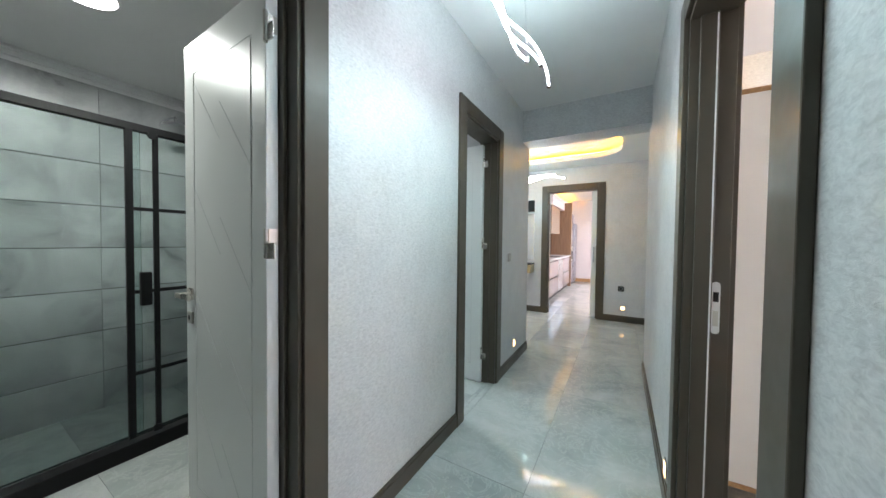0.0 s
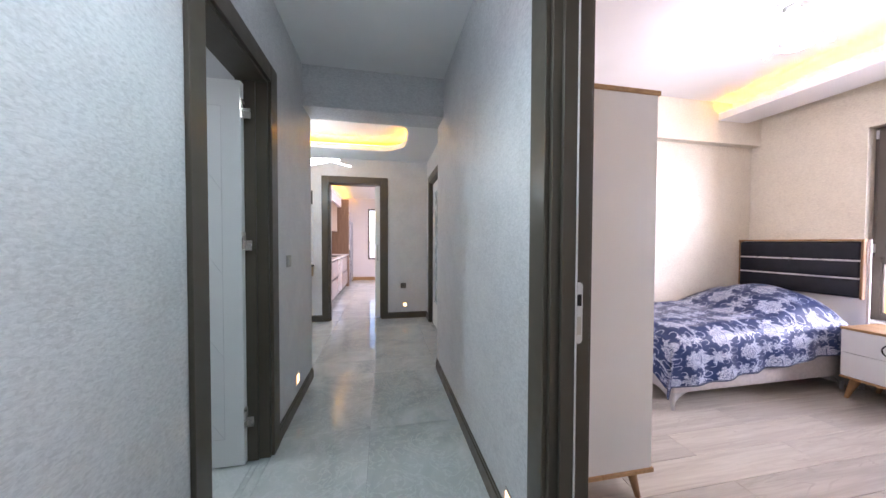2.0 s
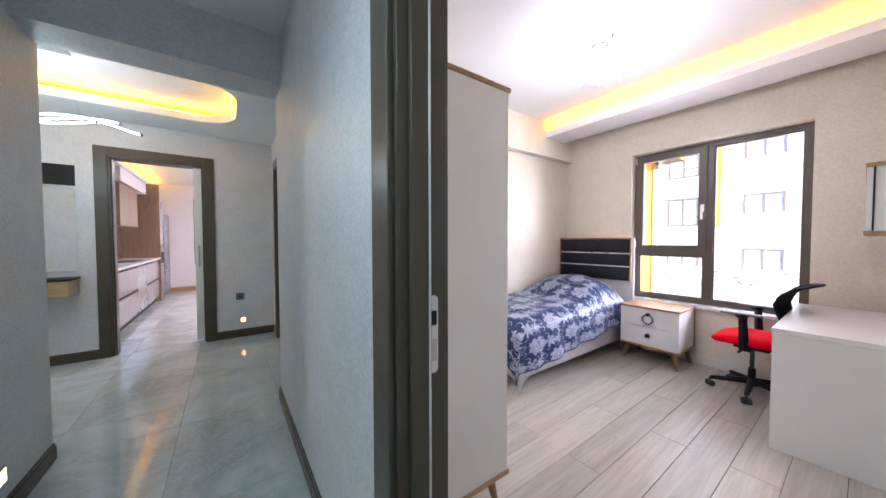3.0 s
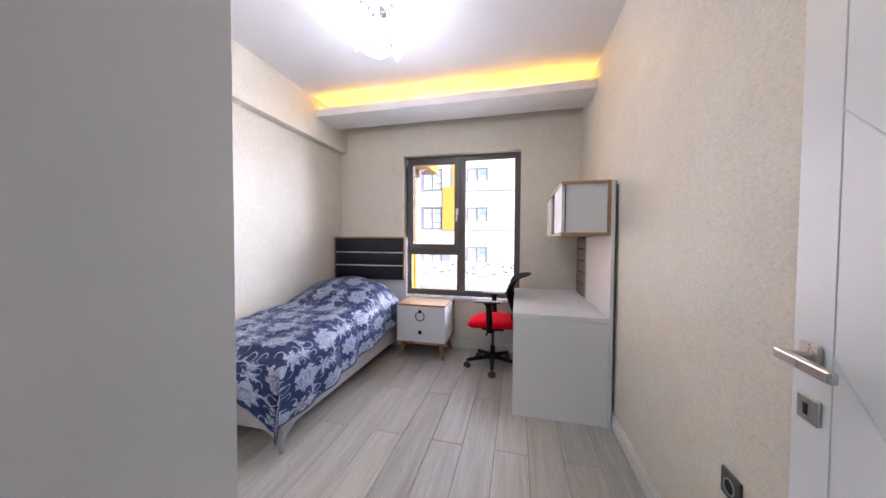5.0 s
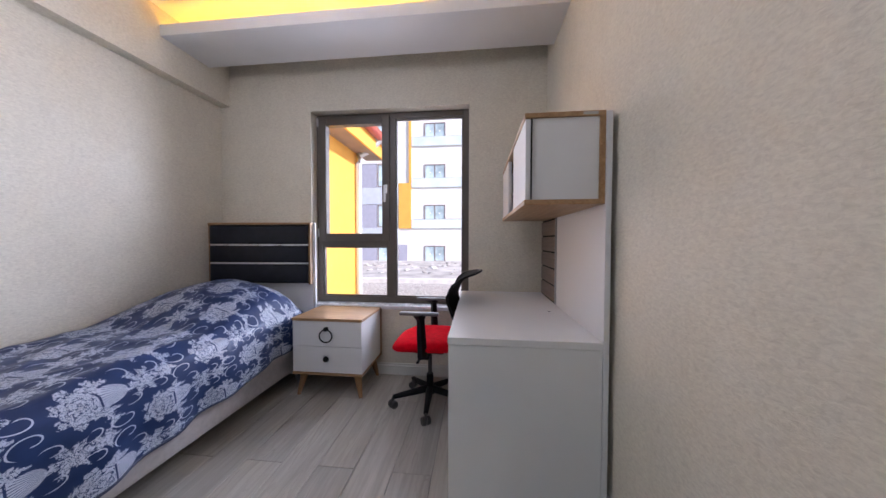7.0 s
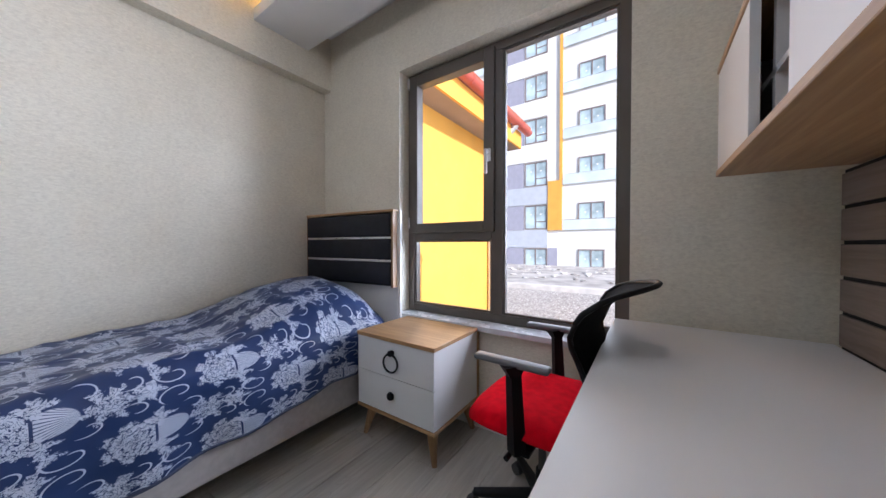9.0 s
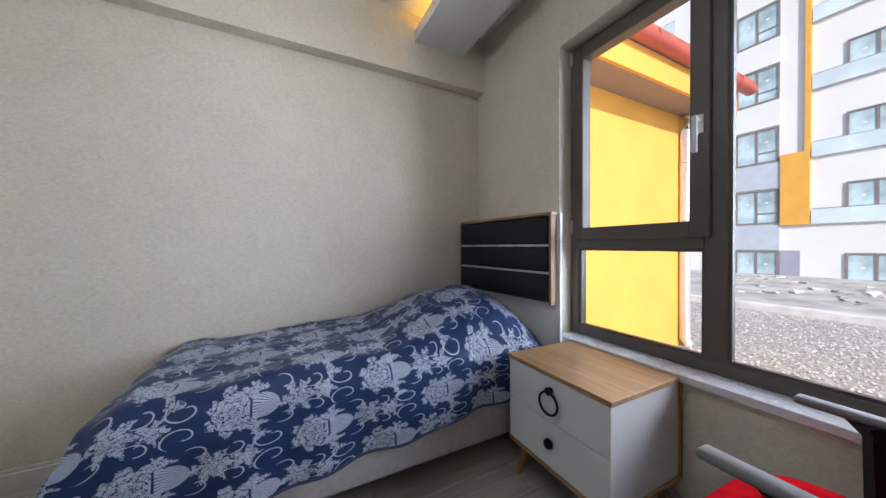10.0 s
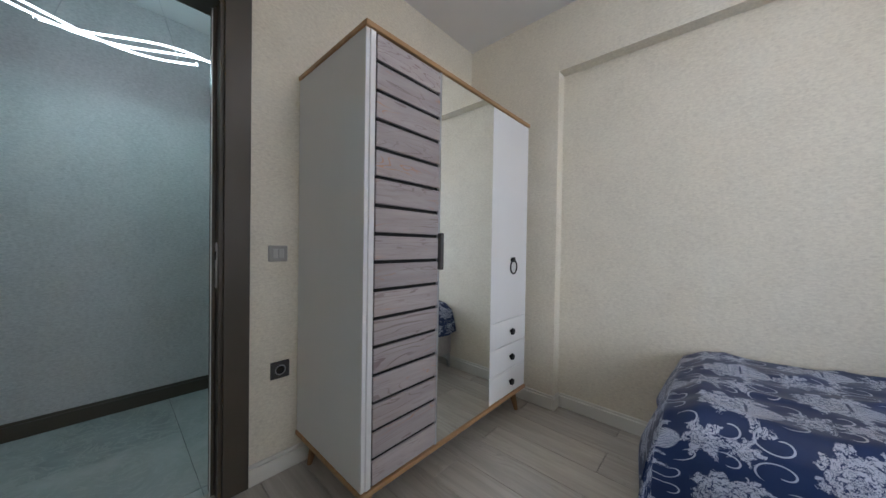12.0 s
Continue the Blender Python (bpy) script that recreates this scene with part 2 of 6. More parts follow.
def rod(bm, a, b, r0, r1=None, sides=16):
    """A round or tapered bar from a to b."""
    a, b = Vector(a), Vector(b)
    turn = (b - a).to_track_quat("Z", "Y").to_matrix().to_4x4()
    made = bmesh.ops.create_cone(bm, cap_ends=True, segments=sides, radius1=r0, radius2=r0 if r1 is None else r1, depth=(b - a).length)["verts"]
    put(bm, made, Matrix.Translation((a + b) / 2) @ turn)
    return bm


def ring(bm, centre, axis, radius, tube, around=28, sides=8, start=0.0, sweep=2 * math.pi):
    """A torus, or a stretch of one, about an axis."""
    turn = Matrix.Translation(centre) @ Vector(axis).to_track_quat("Z", "Y").to_matrix().to_4x4()
    closed = abs(sweep - 2 * math.pi) < 1e-6
    rows = []
    for i in range(around if closed else around + 1):
        a = start + sweep * i / around
        rows.append([bm.verts.new(turn @ Vector(((radius + tube * math.cos(t)) * math.cos(a), (radius + tube * math.cos(t)) * math.sin(a), tube * math.sin(t))))
                     for t in (2 * math.pi * j / sides for j in range(sides))])
    for i in range(len(rows) if closed else len(rows) - 1):
        p, q = rows[i], rows[(i + 1) % len(rows)]
        for j in range(sides):
            bm.faces.new((p[j], q[j], q[(j + 1) % sides], p[(j + 1) % sides]))
    if not closed:
        bm.faces.new(rows[0][::-1])
        bm.faces.new(rows[-1])
    return bm


def tube_along(bm, points, radius, sides=8):
    """A round tube through points."""
    points = [Vector(p) for p in points]
    rows = []
    for i, p in enumerate(points):
        d = (points[min(i + 1, len(points) - 1)] - points[max(i - 1, 0)]).normalized()
        u = d.orthogonal() if abs(d.z) > 0.9 else d.cross(Vector((0, 0, 1))).normalized()
        u.normalize()
        v = d.cross(u)
        rows.append([bm.verts.new(p + radius * (math.cos(2 * math.pi * j / sides) * u + math.sin(2 * math.pi * j / sides) * v)) for j in range(sides)])
    for p, q in zip(rows, rows[1:]):
        for j in range(sides):
            bm.faces.new((p[j], p[(j + 1) % sides], q[(j + 1) % sides], q[j]))
    bm.faces.new(rows[0])
    bm.faces.new(rows[-1][::-1])
    bmesh.ops.recalc_face_normals(bm, faces=bm.faces)
    return bm


def wall(name, axis, face, back, a0, a1, z0, z1, mat, label, holes=()):
    """An upright wall between two faces across an axis, with openings (a0, a1, z0, z1) cut through it."""
    bm = bmesh.new()
    cuts = sorted({a0, a1, *(h[0] for h in holes), *(h[1] for h in holes)})
    for p, q in zip(cuts, cuts[1:]):
        mid = (p + q) / 2
        spans, low = [], z0
        for h in sorted((h for h in holes if h[0] < mid < h[1]), key=lambda h: h[2]):
            spans.append((low, h[2]))
            low = h[3]
        spans.append((low, z1))
        for s, e in spans:
            if e - s > 1e-4:
                if axis == "x":
                    box(bm, min(face, back), p, s, max(face, back), q, e)
                else:
                    box(bm, p, min(face, back), s, q, max(face, back), e)
    bmesh.ops.remove_doubles(bm, verts=bm.verts, dist=1e-5)
    return whole(name, bm, mat, label, "wall", kind="structure")


def slab(name, x0, y0, z0, x1, y1, z1, mat, label, category):
    return whole(name, boxed(x0, y0, z0, x1, y1, z1), mat, label, category, kind="structure")


# ---- setting: hall, lobby, bath, kitchen shells ----
DOOR_H = 2.145
wall("wall_hall_west", "x", WL, WB, HALL_S, HALL_N, 0, 2.9, HALL_PAPER, "pale grey embossed wallpaper on the hall wall", [(2.30, 3.018, -1, DOOR_H), (4.24, 4.90, -1, DOOR_H)])
wall("wall_hall_east", "x", WR, 1.12, HALL_S, HALL_N, 0, 2.9, HALL_PAPER, "pale grey embossed wallpaper beside the bedroom door", [(3.03, 3.903, -1, DOOR_H)])
wall("wall_hall_south", "y", HALL_S, HALL_S - 0.15, WB, 1.2, 0, 2.9, HALL_PAPER, "grey wallpapered end wall of the hall")
slab("ceiling_hall", WL, HALL_S, HALL_C, WR, 5.637, 2.9, WHITE_PAINT, "white painted hall ceiling", "ceiling")
slab("hall_beam", WL, 5.637, 2.332, WR, HALL_N, 2.9, HALL_PAPER, "grey wallpapered beam across the end of the hall", "beam")
wall("wall_lobby_south", "y", HALL_N, HALL_N - 0.105, LOB_W - 0.15, WB, 0, 2.9, HALL_PAPER, "grey wallpapered lobby wall")
wall("wall_lobby_east", "x", LOB_E, 1.36, HALL_N - 0.02, LOB_N, 0, 2.9, HALL_PAPER, "grey wallpapered lobby wall with a doorway", [(6.77, 7.61, -1, DOOR_H)])
wall("wall_lobby_return", "y", HALL_N, HALL_N - 0.08, 1.12, 1.36, 0, 2.9, HALL_PAPER, "short grey wallpapered return of the lobby wall")
wall("wall_lobby_west", "x", LOB_W, LOB_W - 0.15, HALL_N, LOB_N, 0, 2.9, HALL_PAPER, "grey wallpapered far side of the lobby", [(6.35, 7.35, 0.95, 2.15)])
wall("wall_lobby_north", "y", LOB_N, LOB_N + 0.10, LOB_W - 0.15, 2.9, 0, 2.9, HALL_PAPER, "grey wallpapered wall with the kitchen doorway", [(-0.29, 0.532, -1, 2.16)])
KITCHEN_PAPER = wallpaper("kitchen_wallpaper", (0.74, 0.70, 0.70), (0.66, 0.61, 0.61), 0.5)
wall("wall_kitchen_south", "y", LOB_N + 0.20, LOB_N + 0.10, -1.1, 2.9, 0, 2.9, KITCHEN_PAPER, "pale kitchen wall round the sliding door", [(-0.29, 1.40, -1, 2.16)])
wall("wall_kitchen_west", "x", -0.95, -1.1, LOB_N + 0.20, 13.1, 0, 2.9, KITCHEN_PAPER, "pale kitchen wall behind the cabinets", [(8.9, 9.9, 1.05, 2.1)])
wall("wall_kitchen_east", "x", 2.8, 2.95, LOB_N + 0.10, 13.1, 0, 2.9, KITCHEN_PAPER, "pale kitchen side wall")
wall("wall_kitchen_north", "y", 13.1, 13.3, -1.1, 2.95, 0, 2.9, KITCHEN_PAPER, "pale kitchen end wall with a tall window", [(0.06, 0.95, 0.66, 2.30)])
slab("ceiling_kitchen", -1.1, LOB_N + 0.20, 2.62, 2.95, 13.1, 2.9, WHITE_PAINT, "white kitchen ceiling", "ceiling")


def cove_ceiling():
    """Dropped ceiling with a rounded rectangular opening, whose lip hides an amber strip."""
    x0, x1, y0, y1 = -1.75, 0.84, 6.32, 7.45
    r, n = 0.38, 10
    loop = []
    for cx, cy, a0 in ((x1 - r, y1 - r, 0), (x0 + r, y1 - r, 90), (x0 + r, y0 + r, 180), (x1 - r, y0 + r, 270)):
        loop += [(cx + r * math.cos(radians(a0 + 90 * i / n)), cy + r * math.sin(radians(a0 + 90 * i / n))) for i in range(n + 1)]
    bm = bmesh.new()
    outer = [(LOB_E, LOB_N), (LOB_W, LOB_N), (LOB_W, HALL_N), (LOB_E, HALL_N)]
    zs = (LOB_C, LOB_C + 0.07)
    ringv = [[bm.verts.new((x, y, z)) for x, y in loop] for z in zs]
    outv = [[bm.verts.new((x, y, z)) for x, y in outer] for z in zs]
    k = len(loop)
    for lay in (0, 1):
        for q in range(4):
            arc = ringv[lay][q * (n + 1):(q + 1) * (n + 1)]
            for i in range(n):
                bm.faces.new((outv[lay][q], arc[i], arc[i + 1]))
            nxt = ringv[lay][((q + 1) * (n + 1)) % k]
            bm.faces.new((outv[lay][q], arc[-1], nxt, outv[lay][(q + 1) % 4]))
    for i in range(k):
        bm.faces.new((ringv[0][i], ringv[0][(i + 1) % k], ringv[1][(i + 1) % k], ringv[1][i]))
    bmesh.ops.recalc_face_normals(bm, faces=bm.faces)
    whole("ceiling_lobby", bm, WHITE_PAINT, "white dropped lobby ceiling with a rounded cove", "ceiling", kind="structure")
    slab("ceiling_lobby_upper", LOB_W, HALL_N, 2.69, LOB_E, LOB_N, 2.9, WHITE_PAINT, "white upper ceiling inside the cove", "ceiling")
    bm = bmesh.new()
    mx, my = (x0 + x1) / 2, (y0 + y1) / 2
    strip = [(x + (0.05 if x > mx else -0.05), y + (0.05 if y > my else -0.05), LOB_C + 0.085) for x, y in loop]
    tube_along(bm, strip + strip[:1], 0.008, 6)
    whole("cove_light_strip", bm, LED_COVE, "amber light strip hidden in the lobby cove", "light strip")


cove_ceiling()

# bath behind the first door, and the dim room behind the second
wall("wall_bath_west", "x", -2.42, -2.55, 1.6, 3.95, 0, 2.75, DARK_GROUT, "tiled bathroom wall behind the shower")
wall("wall_bath_south", "y", 1.6, 1.45, -2.55, WB, 0, 2.75, BATH_TILE, "grey tiled bathroom wall")
wall("wall_bath_north", "y", 3.95, 4.05, -2.55, WB, 0, 2.75, BATH_TILE, "grey tiled bathroom wall")
slab("ceiling_bath", -2.42, 1.6, 2.42, WB, 3.95, 2.75, WHITE_PAINT, "white bathroom ceiling", "ceiling")
wall("wall_store_west", "x", -2.3, -2.45, 4.05, 5.81, 0, 2.75, BATH_TILE, "grey tiled wall of the small room")
wall("wall_store_south", "y", 4.06, 4.05, -2.3, WB, 0, 2.75, BATH_TILE, "grey tiled wall of the small room")
wall("wall_store_north", "y", 5.80, 5.81, -2.3, WB, 0, 2.75, BATH_TILE, "grey tiled wall of the small room")
slab("ceiling_store", -2.3, 4.06, 2.42, WB, 5.80, 2.75, WHITE_PAINT, "white ceiling of the small room", "ceiling")
# room behind the lobby's east door
wall("wall_room_east", "x", 2.9, 3.0, 6.2, LOB_N, 0, 2.9, BED_PAPER, "cream wall of the room beside the lobby")
wall("wall_room_south", "y", 6.2, 6.1, 1.36, 3.0, 0, 2.9, BED_PAPER, "cream wall of the room beside the lobby")
slab("ceiling_room", 1.36, 6.1, 2.62, 3.0, LOB_N, 2.9, WHITE_PAINT, "white ceiling of the room beside the lobby", "ceiling")

# ---- setting: bedroom ----
wall("wall_bedroom_west", "x", BW, 1.12, BS - 0.15, 6.0, 0, 2.9, BED_PAPER, "cream embossed wallpaper beside the bedroom door", [(3.03, 3.903, -1, DOOR_H)])
wall("wall_bedroom_south", "y", BS, BS - 0.15, BW, 4.82, 0, 2.9, BED_PAPER, "cream embossed wallpaper on a bare bedroom wall")
wall("wall_bedroom_north", "y", BN, 6.0, BW, 4.82, 0, 2.9, BED_PAPER, "cream embossed wallpaper beside the bed")
WIN = (3.512, 4.862, 0.580, 2.228)
wall("wall_bedroom_east", "x", BE, 4.82, BS, BN, 0, 2.9, BED_PAPER, "cream wallpapered window wall of the bedroom", [WIN])
slab("wall_column", BW, BEAM_Y, 0, 1.946, BN, BED_C, BED_PAPER, "cream wallpapered column in the bedroom corner", "column")
slab("bedroom_beam", 1.946, BEAM_Y, BEAM_Z, BE, BN, BED_C, BED_PAPER, "cream wallpapered beam over the bed", "beam")
slab("ceiling_bedroom", BW, BS, BED_C, BE, BN, 2.9, WHITE_PAINT, "white bedroom ceiling", "ceiling")
# dropped strip with a lip for the light, and a curtain recess between it and the window wall
bm = bmesh.new()
profile = ((4.018, 2.53), (4.405, 2.53), (4.405, BED_C), (4.20, BED_C), (4.20, 2.58), (4.048, 2.58), (4.048, 2.605), (4.018, 2.605))
ends = [[bm.verts.new((x, y, z)) for x, z in profile] for y in (BS, BEAM_Y)]
for k in range(len(profile)):
    bm.faces.new((ends[0][k - 1], ends[0][k], ends[1][k], ends[1][k - 1]))
bm.faces.new(ends[0])
bm.faces.new(ends[1])
bmesh.ops.recalc_face_normals(bm, faces=bm.faces)
whole("ceiling_soffit", bm, WHITE_PAINT, "white dropped ceiling strip before the window with a curtain recess", "ceiling", kind="structure")
whole("cove_light_strip", boxed(4.075, BS + 0.02, 2.582, 4.095, BEAM_Y - 0.02, 2.592), LED_COVE, "amber light strip hidden above the bedroom soffit", "light strip")
# unseen slabs and wall added to stop sun leaking in; trimmed beside the wing
slab("roof", -2.6, 0.7, 2.9, 1.35, 13.4, 2.98, GROUT, "unseen slab keeping the sun off the hall and kitchen", "roof")
slab("roof_bedroom", 1.35, 2.74, 2.9, 4.84, 13.4, 2.98, GROUT, "unseen slab keeping the sun off the bedroom", "roof")
slab("wall_outer_south", 1.2, 0.7, 0, 1.35, 2.74, 2.9, GROUT, "unseen wall closing the flat against stray light", "wall")
slab("floor_underlay", BW, BS, -0.012, BE, BN, -0.006, DARK_GROUT, "dark underlay below the planks", "floor")
slab("floor_base", -2.6, 0.7, -0.40, 4.82, 13.4, -0.012, GROUT, "screed under the floor coverings", "floor")


def skirting(name, runs, mat, label, h=0.10, t=0.014):
    """Skirting boards: each run is (axis, face, out, a0, a1), out being the side it stands proud to."""
    holder = thing(name, label, "baseboard", (0, 0, 0), kind="structure")
    for axis, face, out, a0, a1 in runs:
        bm = bmesh.new()
        lo, hi = sorted((face, face + out * t))
        lo2, hi2 = sorted((face, face + out * t * 0.55))
        if axis == "x":
            box(bm, lo, a0, 0, hi, a1, h * 0.82, 0.002)
            box(bm, lo2, a0, h * 0.82, hi2, a1, h, 0.002)
        else:
            box(bm, a0, lo, 0, a1, hi, h * 0.82, 0.002)
            box(bm, a0, lo2, h * 0.82, a1, hi2, h, 0.002)
        part("board", bm, mat, holder)


skirting("baseboard_hall", [("x", WL, 1, HALL_S, 2.21), ("x", WL, 1, 3.108, 4.15), ("x", WL, 1, 4.99, HALL_N), ("x", WR, -1, HALL_S, 2.94), ("x", WR, -1, 3.993, HALL_N),
                            ("y", LOB_N, -1, LOB_W, -0.38), ("y", LOB_N, -1, 0.622, LOB_E), ("x", LOB_E, -1, HALL_N, 6.68), ("x", LOB_E, -1, 7.70, LOB_N - 0.014), ("y", HALL_S, 1, WL + 0.014, WR - 0.014)],
         TAUPE, "dark taupe lacquered skirting board")
skirting("baseboard_bedroom", [("x", BW, 1, 3.993, BEAM_Y), ("y", BEAM_Y, -1, BW + 0.014, 1.946), ("x", 1.946, 1, BEAM_Y - 0.016, BN), ("y", BN, -1, 1.962, BE), ("x", BE, -1, BS, BN - 0.014), ("y", BS, 1, BW + 0.014, BE - 0.014)],
         BASE_WHITE, "cream painted skirting board", 0.095, 0.016)
skirting("baseboard_kitchen", [("y", 13.1, -1, -0.9, 2.8), ("x", 2.8, -1, LOB_N + 0.2, 13.08)], OAK, "brown wooden skirting board")


def flip(m, bm):
    put(bm, bm.verts, m)
    bmesh.ops.recalc_face_normals(bm, faces=bm.faces)
    return bm


def doorway(name, label, axis, f0, f1, a0, a1, top, at):
    """Lining and casings round an opening between the wall faces f0 and f1. Returns the holder."""
    holder = thing(name, label, "door", at, kind="structure")
    m = Matrix() if axis == "y" else Matrix(((0, 1, 0, 0), (1, 0, 0, 0), (0, 0, 1, 0), (0, 0, 0, 1)))
    lo, hi = min(f0, f1), max(f0, f1)
    t, w, p = 0.022, 0.10, 0.018
    for side, s in ((a0, 1), (a1, -1)):
        bm = bmesh.new()
        q = sorted((side, side + s * t))
        box(bm, q[0], lo, 0, q[1], hi, top - t, 0.001)
        q = sorted((side + s * t, side + s * (t + 0.014)))
        box(bm, q[0], lo + 0.03, 0, q[1], lo + (hi - lo) * 0.62, top - t, 0.002)
        part("jamb", flip(m, bm), TAUPE, holder)
    bm = boxed(a0, lo, top - t, a1, hi, top, 0.001)
    part("head_jamb", flip(m, bm), TAUPE, holder)
    for face, out in ((lo, -1), (hi, 1)):
        y0, y1 = sorted((face, face + out * p))
        z0, z1 = sorted((face, face + out * (p + 0.006)))
        for q0, q1, r0, r1 in ((a0 - w + 0.01, a0 + 0.008, a0 - w + 0.01, a0 - w + 0.05), (a1 - 0.008, a1 + w - 0.01, a1 + w - 0.05, a1 + w - 0.01)):
            bm = boxed(q0, y0, 0, q1, y1, top + w - 0.01, 0.003, 2)
            part("casing", flip(m, bm), TAUPE, holder)
        bm = boxed(a0 + 0.009, y0, top - 0.008, a1 - 0.009, y1, top + w - 0.01, 0.003, 2)
        part("head_casing", flip(m, bm), TAUPE, holder)
    return holder


def door_leaf(holder, hinge, angle, width, height, thick=0.042, side=1, hinges=True):
    """White leaf with grooved chevrons, lever handles and hinges; u runs from the hinge, angle is its heading."""
    m = Matrix.Translation((hinge[0], hinge[1], 0)) @ Matrix.Rotation(radians(angle), 4, "Z")
    leaf = part("leaf", boxed(0.004, -thick / 2, 0.008, width, thick / 2, height, 0.003, 2, m), DOOR_WHITE, holder, "white lacquered door leaf with engraved diagonal lines")
    for face in (-1, 1):
        y = face * thick / 2
        b0, b1, z0, z1 = 0.10, width - 0.10, 0.16, height - 0.14
        lines = [((b0, z0), (b0, z1)), ((b1, z0), (b1, z1)), ((b0, z0), (b1, z0)), ((b0, z1), (b1, z1))]
        step = (z1 - z0) / 4
        mid = (b0 + b1) / 2
        for k in range(4):
            zz = z0 + step * k
            lines += [((b0, zz), (mid, zz + step * 0.62)), ((mid, zz + step * 0.30), (b1, zz + step * 0.92))]
        # thin raised beads for the grooves, whose shade is in the darker colour
        bm = bmesh.new()
        for (ua, za), (ub, zb) in lines:
            rod(bm, (ua, y, za), (ub, y, zb), 0.0017, sides=6)
        put(bm, bm.verts, m)
        part("moulding", bm, GROOVE_SHADE, leaf)
        bm = bmesh.new()
        hx = width - 0.055
        box(bm, hx - 0.026, *sorted((y, y + face * 0.009))[:1], 0.985, hx + 0.026, sorted((y, y + face * 0.009))[1], 1.037, 0.003)
        rod(bm, (hx, y, 1.011), (hx, y + face * 0.05, 1.011), 0.009)
        box(bm, hx - 0.125, min(y + face * 0.042, y + face * 0.056), 1.000, hx + 0.012, max(y + face * 0.042, y + face * 0.056), 1.022, 0.004, 2)
        put(bm, bm.verts, m)
        part("handle", bm, STEEL, leaf, "satin nickel lever handle")
        bm = bmesh.new()
        box(bm, hx - 0.026, min(y, y + face * 0.009), 0.880, hx + 0.026, max(y, y + face * 0.009), 0.932, 0.003)
        put(bm, bm.verts, m)
        plate = part("key_plate", bm, STEEL, leaf, "satin nickel key plate")
        # dark block on the plate, coloured as the shade of the hole
        part("keyhole", boxed(hx - 0.005, min(y + face * 0.0085, y + face * 0.0105), 0.895, hx + 0.005, max(y + face * 0.0085, y + face * 0.0105), 0.917, 0, 1, m), DARK_GAP, leaf)
    if hinges:
        for z in (0.27, 1.24, 1.95):
            bm = bmesh.new()
            rod(bm, (-0.004, side * (thick / 2 + 0.004), z - 0.05), (-0.004, side * (thick / 2 + 0.004), z + 0.05), 0.0075)
            box(bm, -0.001, -thick / 2 + 0.004, z - 0.004, 0.005, thick / 2 + 0.002, z + 0.05, 0)
            box(bm, -0.046, side * (thick / 2 - 0.0005), z - 0.05, -0.004, side * (thick / 2 + 0.0025), z + 0.004, 0)
            put(bm, bm.verts, m)
            part("hinge", bm, STEEL, holder, "satin nickel hinge")
    return leaf


door = doorway("door_1", "open white bathroom door in a dark taupe frame", "x", WL, WB, 2.30, 3.018, DOOR_H, (-0.17, 2.66, 0))
door_leaf(door, (-0.168, 2.958), 178.5, 0.675, 2.10, side=1)
door = doorway("door_2", "open white door in a dark taupe frame", "x", WL, WB, 4.24, 4.90, DOOR_H, (-0.17, 4.57, 0))
door_leaf(door, (-0.200, 4.850), 179.0, 0.585, 2.10, side=1)
door = doorway("door_3", "open white bedroom door in a dark taupe frame", "x", WR, BW, 3.03, 3.903, DOOR_H, (1.12, 3.48, 0))
door_leaf(door, (1.215, 3.035), -6.5, 0.79, 2.10, side=1)
part("seal", boxed(1.1425, 3.863, 0, 1.147, 3.8805, DOOR_H - 0.03), WHITE_BOARD, door, "pale rubber seal")
bm = boxed(1.152, 3.8785, 0.925, 1.178, 3.8815, 1.098)
for z in (0.925, 1.098):
    rod(bm, (1.165, 3.8784, z), (1.165, 3.8816, z), 0.013, sides=20)
plate = part("strike_plate", bm, WHITE_BOARD, door, "pale metal strike plate with two slots")
# slots are raised pieces; the upper one carries its hole's shade as colour
for z0, z1 in ((0.942, 1.000), (1.035, 1.072)):
    part("slot", boxed(1.157, 3.8772, z0, 1.173, 3.8792, z1), STEEL if z0 < 1 else DARK_GAP, plate)
door = doorway("door_4", "taupe frame of the kitchen's pocket door", "y", LOB_N, LOB_N + 0.20, -0.29, 0.532, 2.16, (0.12, LOB_N, 0))
leaf = part("leaf", boxed(0.417, LOB_N + 0.102, 0.012, 1.24, LOB_N + 0.138, 2.135, 0.003), DOOR_WHITE, door, "white sliding door leaf, mostly inside the wall")
bm = bmesh.new()
rod(bm, (0.457, LOB_N + 0.06, 0.93), (0.457, LOB_N + 0.06, 1.19), 0.010)
for z in (0.95, 1.17):
    rod(bm, (0.457, LOB_N + 0.102, z), (0.457, LOB_N + 0.06, z), 0.014)
part("handle", bm, GREY_METAL, leaf, "dark metal pull bar")
door = doorway("door_5", "white glazed door in a dark taupe frame off the lobby", "x", LOB_E, 1.36, 6.77, 7.61, DOOR_H, (1.28, 7.19, 0))
bm = bmesh.new()
for q in ((6.795, 0.01, 6.91, 2.11), (7.47, 0.01, 7.585, 2.11), (6.91, 0.01, 7.47, 0.35), (6.91, 1.97, 7.47, 2.11)):
    box(bm, 1.29, q[0], q[1], 1.33, q[2], q[3])
leaf = part("leaf", bm, DOOR_WHITE, door, "white lacquered door leaf")
part("pane", boxed(1.305, 6.91, 0.35, 1.315, 7.47, 1.97), plain("frosted_glass", (0.55, 0.62, 0.64), 0.25), leaf, "pale frosted glass pane")


